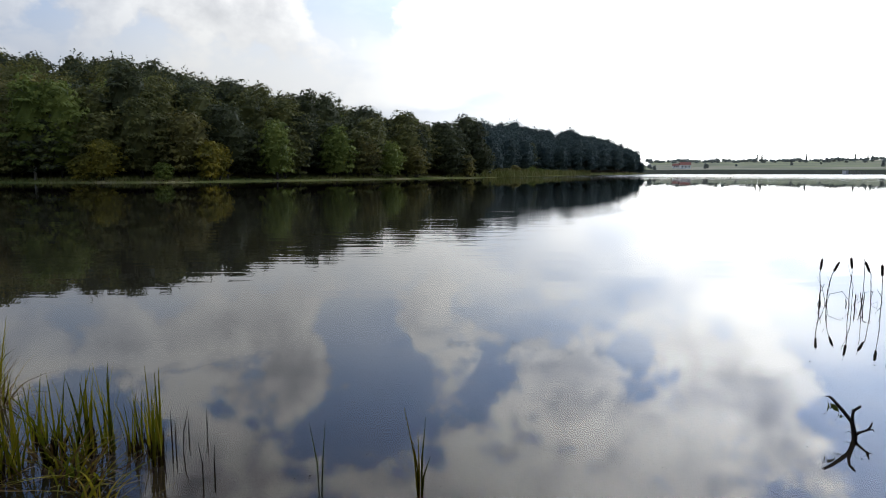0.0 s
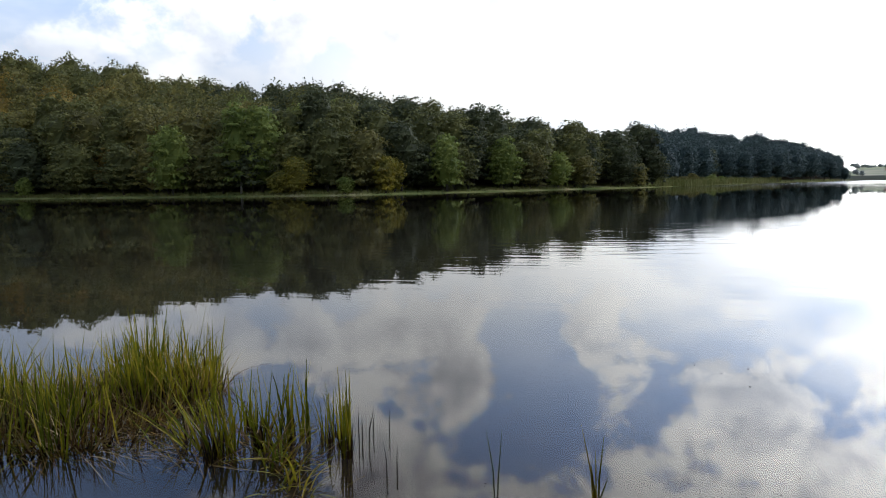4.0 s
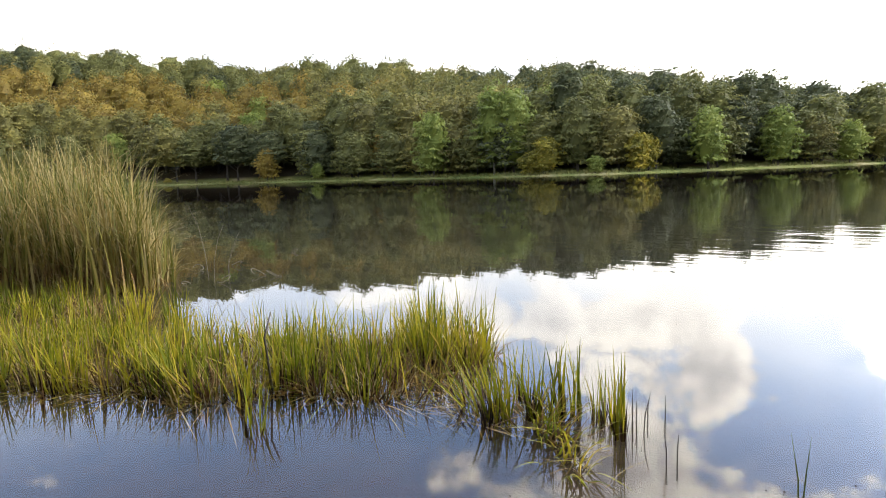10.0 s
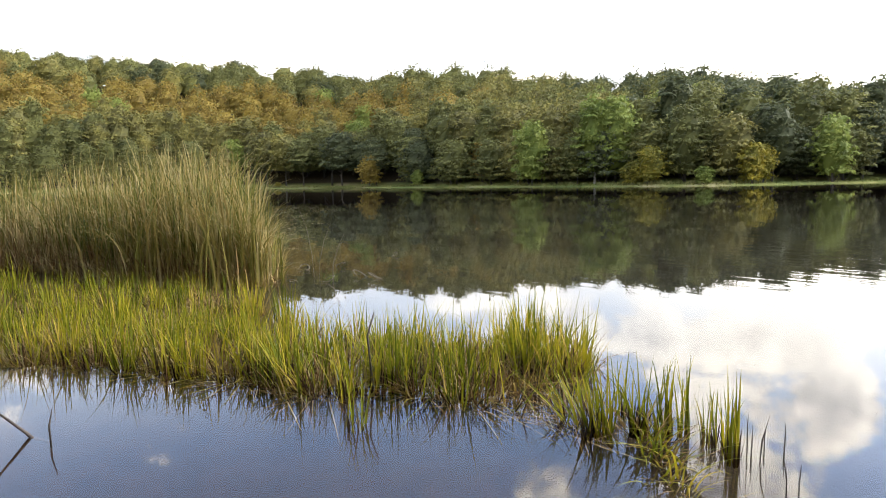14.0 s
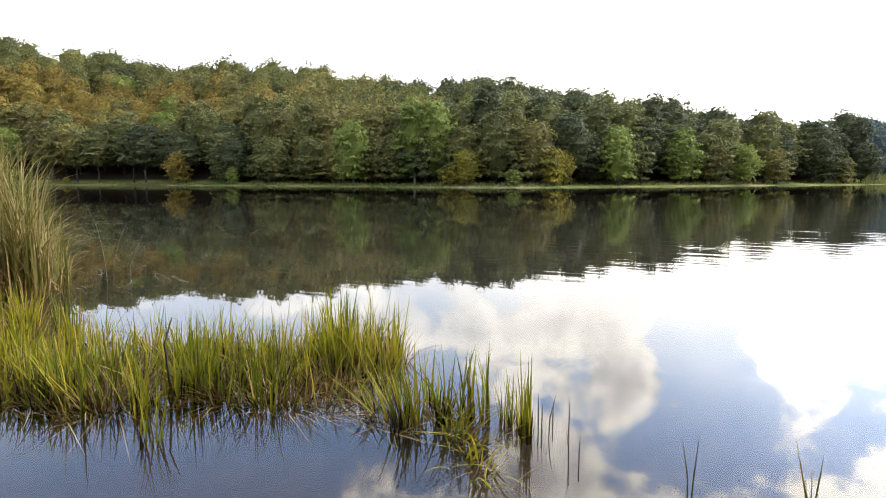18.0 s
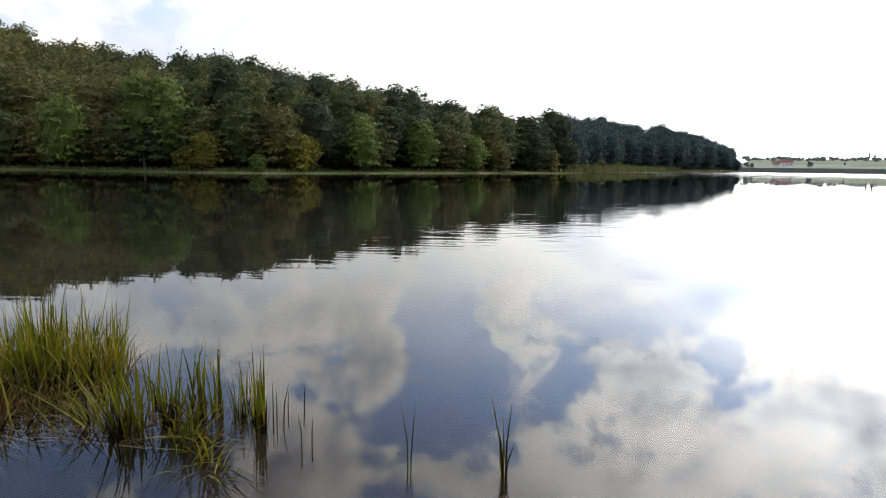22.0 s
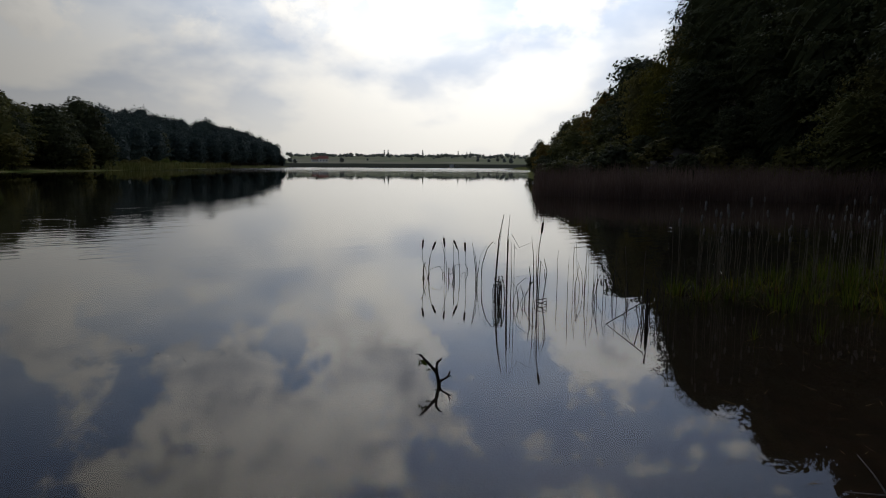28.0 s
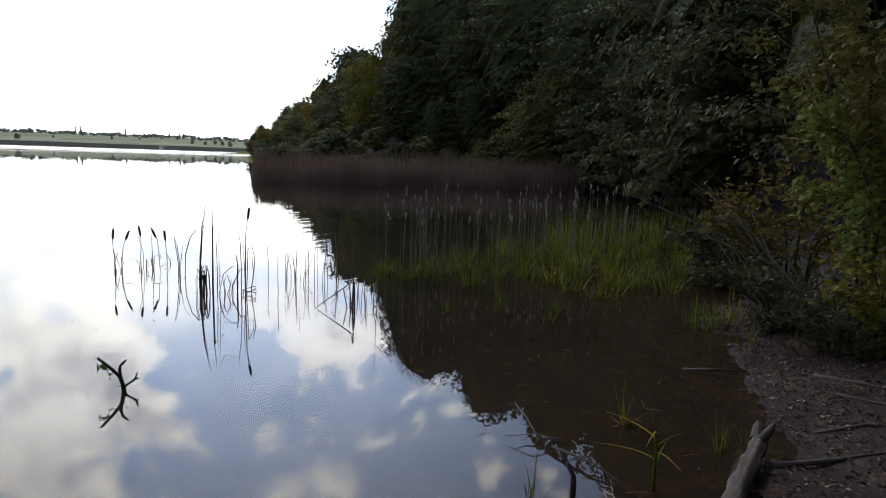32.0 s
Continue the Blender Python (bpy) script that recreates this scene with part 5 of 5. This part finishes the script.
broken_reed(6.65, 6.32, 0.0033, [(0.0, 0.0, -0.04), (-0.02, 0.02, 0.26), (-0.07, 0.07, 0.45)])
broken_reed(6.63, 6.11, 0.0033, [(0.0, 0.0, -0.04), (0.04, -0.04, 0.43)])
broken_reed(6.71, 6.28, 0.0033, [(0.0, 0.0, -0.04), (-0.01, 0.01, 0.84)])
broken_reed(6.65, 5.88, 0.0033, [(0.0, 0.0, -0.02), (0.0, 0.0, 0.57)])
broken_reed(6.65, 5.68, 0.0044, [(0.0, 0.0, -0.04), (-0.01, 0.01, 0.42)])
broken_reed(6.28, 5.18, 0.0044, [(0.0, 0.0, -0.03), (0.0, 0.0, 0.32)])
broken_reed(6.03, 5.02, 0.0044, [(0.0, 0.0, -0.03), (0.06, -0.07, 0.19)])
broken_reed(5.85, 4.38, 0.0044, [(0.0, 0.0, -0.03), (0.0, 0.0, 0.2)])
broken_reed(5.82, 4.26, 0.0044, [(0.0, 0.0, -0.03), (-0.01, 0.01, 0.17)])

# pale curled stems lying on the lake beyond the strip
for k, (x, y) in enumerate(((-11.84, 9.16), (-11.5, 6.53), (-9.78, 6.68), (-9.27, 6.67), (-10.1, 5.46), (-11.3, 7.27), (-9.75, 5.94))):
    curl = thing("curled_stem", x, y, 0.0, "pale dry reed stem curled on the lake surface", "reeds", "curled stems on the lake")
    size = 0.07 + 0.02 * (k % 4)
    part("stem", tube([(size * 1.6 * math.cos(a + k), size * 0.8 * math.sin(a + k), 0.01 + size * (0.5 + 0.5 * math.sin(a * 1.3))) for a in np.linspace(-1.6, 2.8, 9)], [0.006] * 8 + [0.003], 5), STEM_TAN, curl)
    part("root", tube([(0, 0, -0.3), (0.01, 0, 0.02), (size * 0.6, 0, 0.05)], [0.004, 0.004, 0.002], 5), STEM_TAN, curl)

# forked branch sticking out of the water, with a few leaves
snag = thing("branch", 2.80, 4.05, 0.0, "dark forked dead branch with a few leaves rising from the lake", "branch")
part("main_limb", tube([(0.03, -0.02, -0.5), (0, 0, 0), (-0.006, 0.004, 0.05), (-0.02, 0.01, 0.11), (-0.06, 0.04, 0.17), (-0.10, 0.065, 0.222), (-0.135, 0.09, 0.265)], [0.02, 0.017, 0.016, 0.0145, 0.012, 0.0105, 0.009], 8), DEADWOOD, snag, smooth=True)
part("side_limb", tube([(-0.018, 0.01, 0.105), (-0.02, 0.01, 0.16), (-0.016, 0.008, 0.195), (0.004, -0.003, 0.215), (0.016, -0.01, 0.232)], [0.012, 0.010, 0.0095, 0.009, 0.007], 7), DEADWOOD, snag, smooth=True)
part("side_limb", tube([(-0.002, 0, 0.02), (0.02, -0.012, 0.045), (0.05, -0.035, 0.07), (0.062, -0.044, 0.082), (0.075, -0.05, 0.13)], [0.011, 0.009, 0.008, 0.009, 0.004], 7), DEADWOOD, snag, smooth=True)
part("twig", tube([(0.062, -0.044, 0.08), (0.082, -0.055, 0.085), (0.085, -0.06, 0.07)], [0.006, 0.004, 0.003], 5), DEADWOOD, snag)
part("twig", tube([(-0.045, 0.03, 0.145), (-0.075, 0.05, 0.13)], [0.003, 0.0015], 5), DEADWOOD, snag)
part("twig", tube([(-0.13, 0.085, 0.258), (-0.16, 0.1, 0.262)], [0.004, 0.0015], 5), DEADWOOD, snag)
part("twig", tube([(-0.004, 0.0, 0.03), (-0.03, 0.02, 0.04), (-0.045, 0.03, 0.03)], [0.005, 0.003, 0.002], 5), DEADWOOD, snag)
for px, pz in ((-0.115, 0.20), (-0.135, 0.195), (-0.085, 0.14), (-0.07, 0.135), (-0.10, 0.19)):
    lr = np.random.default_rng(int(-px * 1000))
    part("leaf", sprays(lr, np.array([[px, -px * 0.65, pz]]), np.array([[0.6, -0.8, 0.2]]), 0.034, 0.4), LEAF["lime"], snag, "small yellow-green leaf")


# ---- the near bank on the right ----
th = -54.5
while th > -80:
    lo = along([(-80, 9.3), (-76, 9.0), (-73.5, 8.6), (-68, 9.5), (-61, 9.1), (-54, 9.3)], th)
    hi = along([(-84, 13), (-78, 15.5), (-70, 14.2), (-60, 11.2), (-54, 9.6)], th)
    rows = max(2, int((hi - lo) / 0.42))
    for k in range(rows):
        q = polar(th + srng.uniform(-0.8, 0.8), lo + (hi - lo) * (k + srng.uniform(0, 0.9)) / rows)
        if math.sin(th * 0.8) * math.sin(k * 1.7 + th * 0.3) > 0.4:
            continue
        sedge(srng.choice(["dark_a", "dark_a", "dark_b", "dark_b", "dark_c"]), q.x, q.y, srng.uniform(0.6, 1.05), srng.uniform(0, 6.28), "sedge off the bank", "deep green sedge tussock in shaded shallows")
    th -= math.degrees(0.40 / lo)
for x, y, s in ((6.96, 3.17, 1.0), (6.97, 2.45, 1.1), (6.5, 3.6, 0.8), (7.3, 3.3, 0.9), (7.4, 2.6, 1.1), (4.62, 0.88, 1.1), (3.28, 0.97, 0.8), (4.53, 0.22, 0.9), (4.75, 0.1, 0.7), (7.3, 0.4, 1.2), (7.6, 0.0, 1.0), (7.9, 0.8, 1.3)):
    sedge("tiny", x, y, s, x * 7, "small tufts off the bank", "small green grass tuft at the muddy edge")
for x, y in ((7.7, 0.95), (7.79, 0.72), (8.33, 1.16), (8.39, 0.93), (8.3, 0.69)):
    sedge(srng.choice(["dark_a", "dark_c", "tiny"]), x, y, srng.uniform(0.7, 1.0), x * 5, "sedge off the bank", "deep green sedge tussock in shaded shallows")
plant = thing("water_plant", 3.79, 0.46, 0.0, "pale green young reed shoot standing in shallow water", "plant")
part("stem", tube([(0, 0, -0.12), (0.01, 0, 0.2), (0.0, 0.02, 0.42)], [0.012, 0.009, 0.004], 6), SEDGE, plant)
for k in range(6):
    part("leaf", blades(np.random.default_rng(k), np.array([[0, 0, 0.12 + 0.04 * k]]), np.array([0.24]), np.array([0.016]), np.array([0.5]), np.array([0.9]), np.array([k * 1.9]), 5), SEDGE, plant)

# cattails gone to fluff behind the sedge
for k in range(130):
    th = srng.uniform(-76, -54)
    q = polar(th, along([(-78, 15), (-70, 12.6), (-60, 10.6), (-54, 9.6)], th) + srng.uniform(-1.2, 1.2))
    h = srng.uniform(0.75, 1.35)
    dx = srng.uniform(-0.12, 0.12)
    if srng.random() < 0.5:
        cattail(q.x, q.y, (q.x + dx, q.y + dx * 0.4, h), True, thick=0.005, mat=STEM_TAN, head_mat=FLUFF, group="cattails gone to seed", label="dry cattail with a pale fluffy seed head", length=srng.uniform(0.08, 0.14), kink=0.06)
    else:
        cattail(q.x, q.y, (q.x + dx, q.y, h), False, (q.x + dx * 2.5, q.y, h * 0.8), thick=0.005, mat=STEM_TAN, group="cattails gone to seed", label="dry bent cattail leaf behind the sedge")
reed_bed("shaded_reeds", "tall dark green reeds in the shade behind the sedge", (-86, -68), [(-86, 12, 16), (-80, 14.5, 18), (-74, 14, 18), (-68, 13.5, 16)], 550, 1.05, 0.014, SEDGE_SHADE, (0, 0.7), 5)


def leafy_bush(x, y, h, r, count, size, colour, label, stems=7, seed=1, low=0.3):
    """A bush on thin arching stems with single leaves."""
    q = np.random.default_rng(seed)
    g = float(ground_height(x, y))
    top = thing("bush", x, y, g, label, "bush", "bushes on the bank")
    ends = []
    for k in range(stems):
        a = k * 2.4 + q.uniform(-0.5, 0.5)
        reach, up = r * q.uniform(0.4, 1.0), h * q.uniform(0.5, 1.0)
        pts = [Vector((0.1 * math.cos(a), 0.1 * math.sin(a), -0.2)), Vector((reach * 0.3 * math.cos(a), reach * 0.3 * math.sin(a), up * 0.45)), Vector((reach * 0.7 * math.cos(a), reach * 0.7 * math.sin(a), up * 0.85)), Vector((reach * math.cos(a), reach * math.sin(a), up * 0.95))]
        part("stem", tube(pts, [0.022, 0.016, 0.009, 0.003], 6), BARK, top, smooth=True)
        ends.append(pts)
    sticks, cs = [], []
    for k in range(stems * 16):
        pts = ends[k % stems]
        f = q.uniform(low, 1.0) * 2.999
        p0 = pts[int(f)].lerp(pts[int(f) + 1], f - int(f))
        d2 = Vector((q.normal(), q.normal(), q.normal(0.1, 0.4))).normalized() * q.uniform(0.25, 0.6) * r * 0.6
        sticks.append(tube([p0, p0 + d2 * 0.5 + Vector((0, 0, 0.03)), p0 + d2], [0.006, 0.004, 0.0015], 4))
        m2 = count // (stems * 16)
        t = q.uniform(0.15, 1.05, (m2, 1))
        cs.append(np.array(p0)[None] + np.array(d2)[None] * t + q.normal(0, size * 1.3, (m2, 3)))
    tagged(part("brushwood", joined(sticks), BARK, top), kind="stuff")
    c = np.concatenate(cs)
    tagged(part("foliage", sprays(q, c, np.tile([0, 0, 0.9], (len(c), 1)), size, 0.7), LEAF[colour], top), kind="stuff")
    return top


leafy_bush(8.6, -0.55, 4.6, 2.2, 6400, 0.055, "olive", "tall young tree with yellow-green leaves overhanging the bank", 9, 1)
leafy_bush(7.9, -0.95, 2.6, 1.5, 3600, 0.05, "lime", "leafy green bush overhanging the muddy bank", 8, 2)
leafy_bush(7.4, -0.75, 1.1, 0.9, 1800, 0.045, "yellow", "low bush with yellowing leaves on the bank", 7, 3, 0.1)
leafy_bush(9.6, 0.25, 1.6, 1.3, 2200, 0.05, "rust", "low reddish bush behind the sedge", 7, 4, 0.1)
leafy_bush(10.5, 1.2, 1.2, 1.2, 1800, 0.05, "dark", "low dark bush behind the sedge", 7, 5, 0.1)
leafy_bush(8.0, 0.25, 0.75, 0.9, 2200, 0.035, "dark", "low dark bush at the back of the muddy bank", 8, 6, 0.05)
leafy_bush(7.2, -0.35, 0.5, 0.7, 1600, 0.03, "dark", "low dark bush at the back of the muddy bank", 8, 7, 0.05)

# bare arching twigs that lean from the bushes towards the water
brush = thing("bare_brushwood", 8.4, 0.2, 0.25, "bare grey twigs leaning out from the bank bushes", "brushwood")
for k in range(14):
    a = srng.uniform(1.6, 3.4)
    l = srng.uniform(0.8, 1.9)
    up = srng.uniform(0.3, 1.5)
    part("twig", tube([(srng.uniform(-0.3, 0.5), srng.uniform(-0.5, 0.6), -0.1), (math.cos(a) * l * 0.5, math.sin(a) * l * 0.5, up * 0.7), (math.cos(a) * l, math.sin(a) * l, up)], [0.009, 0.006, 0.002], 5), WOOD_GREY, brush)

# weathered log on the shore, roots, sticks and leaf litter
log = thing("log", 4.05, 0.03, 0.06, "weathered grey log lying at the water's edge", "log")
pts, rad = [], []
for k in range(25):
    f = k / 24
    pts.append((-0.62 + 1.16 * f, 0.015 * math.sin(f * 5), 0.0 + 0.06 * f))
    rad.append(0.058 - 0.010 * f + 0.006 * math.sin(k * 1.3) + srng.uniform(-0.004, 0.004))
vs, fs = tube(pts, rad, 18)
for k, v in enumerate(vs):
    v += Vector((0, v.y, v.z - 0.03)) * (0.09 * math.sin((k % 18) * 2.1 + (k // 18) * 0.12) + srng.uniform(-0.035, 0.035))
part("trunk", (vs, fs), WOOD_OLD, log, smooth=True)
part("knot", tube([(0.42, -0.02, 0.08), (0.47, -0.07, 0.16), (0.49, -0.08, 0.19)], [0.03, 0.022, 0.01], 8), DEADWOOD, log, smooth=True)
part("broken_end", tube([(0.5, 0.0, 0.06), (0.56, 0.01, 0.11), (0.60, 0.02, 0.14)], [0.045, 0.032, 0.008], 9), DEADWOOD, log, "dark splintered end")


def stick(name, pts, r, mat, label, category, group):
    """A stick or root: its first point gives its place."""
    x, y, z = pts[0]
    top = thing(name, x, y, z, label, category, group)
    rel = [(p[0] - x, p[1] - y, p[2] - z) for p in pts]
    part("wood", tube(rel, [r * (1 - 0.55 * k / (len(pts) - 1)) for k in range(len(pts))], 7), mat, top, smooth=True)
    return top


def on_ground(x, y, up=0.0):
    return (x, y, float(ground_height(x, y)) + up)


for a, b, r in (((6.42, -0.18), (6.20, -0.85), 0.02), ((5.18, -0.26), (5.50, -0.95), 0.014), ((4.38, -0.06), (4.97, -0.70), 0.022), ((6.0, -0.35), (5.85, -1.0), 0.011)):
    mid = ((a[0] + b[0]) / 2 + srng.uniform(-0.08, 0.08), (a[1] + b[1]) / 2 + srng.uniform(-0.08, 0.08))
    stick("root", [on_ground(*a, 0.0), on_ground(*mid, r * 0.5), on_ground(*b, 0.0)], r, DEADWOOD, "grey tree root running over the muddy bank", "root", "roots on the bank")
stick("stick", [(3.85, 1.10, 0.03), (3.76, 0.8, 0.05), (3.62, 0.42, -0.02)], 0.009, DEADWOOD, "dark bare stick floating at the water's edge", "stick", "sticks in the shallows")
stick("stick", [(6.02, 0.80, 0.0), (6.1, 0.55, 0.03), (6.2, 0.3, 0.05)], 0.014, DEADWOOD, "dark stick lying in the shallows", "stick", "sticks in the shallows")
stick("stub", [(3.46, 0.80, -0.1), (3.45, 0.80, 0.10), (3.42, 0.83, 0.18)], 0.02, DEADWOOD, "dark broken stub standing in the shallows", "stick", "sticks in the shallows")
stick("stick", [(3.9, 1.2, 0.02), (4.0, 1.35, 0.1), (4.02, 1.45, 0.17)], 0.006, WOOD_GREY, "thin bare twig rising from the shallows", "stick", "sticks in the shallows")
stick("stick", [(4.0, 1.05, 0.02), (3.85, 1.22, 0.08), (3.8, 1.4, 0.03)], 0.006, WOOD_GREY, "thin bare twig rising from the shallows", "stick", "sticks in the shallows")
stick("stick", [(-5.40, 0.75, -0.12), (-5.50, 0.64, 0.03), (-5.56, 0.45, 0.26)], 0.016, DEADWOOD, "dark stick leaning out of the water", "stick", "sticks in the shallows")
stick("stick", [(-5.27, 0.74, -0.1), (-5.28, 0.74, 0.12), (-5.25, 0.76, 0.24)], 0.008, DEADWOOD, "thin dark twig standing in the water", "stick", "sticks in the shallows")
stick("stick", [(-4.57, 3.03, -0.1), (-4.60, 3.0, 0.45), (-4.56, 3.05, 0.66)], 0.012, DEADWOOD, "dark broken stem standing among the sedge", "stick", "sticks in the shallows")

# tall flowering grasses beside the cattail bed
for x, y, tip in ((-10.09, 5.96, (-9.9, 6.15, 1.03)), (-10.42, 6.11, (-10.6, 5.9, 1.33)), (-10.0, 6.2, (-9.85, 6.35, 0.7)), (-10.3, 6.4, (-10.15, 6.6, 0.8))):
    cattail(x, y, tip, False, thick=0.004, mat=STEM_TAN, group="grasses by the cattails", label="thin dry flowering grass stem over the water")

# leaf litter on the bank and flotsam on the lake
n = 15000
th, r = nrng.uniform(-104, -80, n), 3.2 + 6.2 * np.sqrt(nrng.uniform(0, 1, n))
x, y = -np.sin(np.radians(th)) * r, np.cos(np.radians(th)) * r
g = ground_height(x, y)
keep = g > 0.0
c = np.stack([x, y, g + 0.008], 1)[keep]
v, f = sprays(nrng, c, np.tile([0, 0, 1.6], (len(c), 1)), 0.019, 0.7)
litter = new("leaf_litter", mesh_from("leaf_litter", v, f, LITTER))
tagged(litter, "dry brown and grey fallen leaves on the mud", "leaves", kind="stuff")

n = 380
th, r = nrng.uniform(-78, 48, n), 2.6 + 26 * nrng.uniform(0, 1, n) ** 1.7
x, y = -np.sin(np.radians(th)) * r, np.cos(np.radians(th)) * r
octa = np.array([(1, 0, 0), (0, 0.6, 0), (-1, 0, 0), (0, -0.6, 0), (0, 0, 0.7), (0, 0, -0.5)])
size = nrng.uniform(0.004, 0.009, (n, 1, 1))
v = (np.stack([x, y, np.full(n, 0.002)], 1)[:, None, :] + octa[None] * size).reshape(-1, 3)
f = (np.arange(n)[:, None, None] * 6 + np.array([(0, 1, 4), (1, 2, 4), (2, 3, 4), (3, 0, 4), (1, 0, 5), (2, 1, 5), (3, 2, 5), (0, 3, 5)])[None]).reshape(-1, 3)
flotsam = new("floating_debris", mesh_from("floating_debris", v, f, SPECK))
tagged(flotsam, "small dark seeds and leaf bits floating on the lake", "debris", kind="stuff")
n = 160
th, r = nrng.uniform(-88, -60, n), nrng.uniform(3.6, 8.5, n)
x, y = -np.sin(np.radians(th)) * r, np.cos(np.radians(th)) * r
b = np.stack([x, y, np.full(n, 0.004)], 1)[ground_height(x, y) < 0]
v, f = blades(nrng, b, nrng.uniform(0.0, 0.02, len(b)), np.full(len(b), 0.008), nrng.uniform(4, 9, len(b)), np.zeros(len(b)), nrng.uniform(0, 6.28, len(b)), 2)
straw = new("floating_straw", mesh_from("floating_straw", v, f, SEDGE_DRY))
tagged(straw, "short pale reed straws floating in the shallows", "debris", kind="stuff")
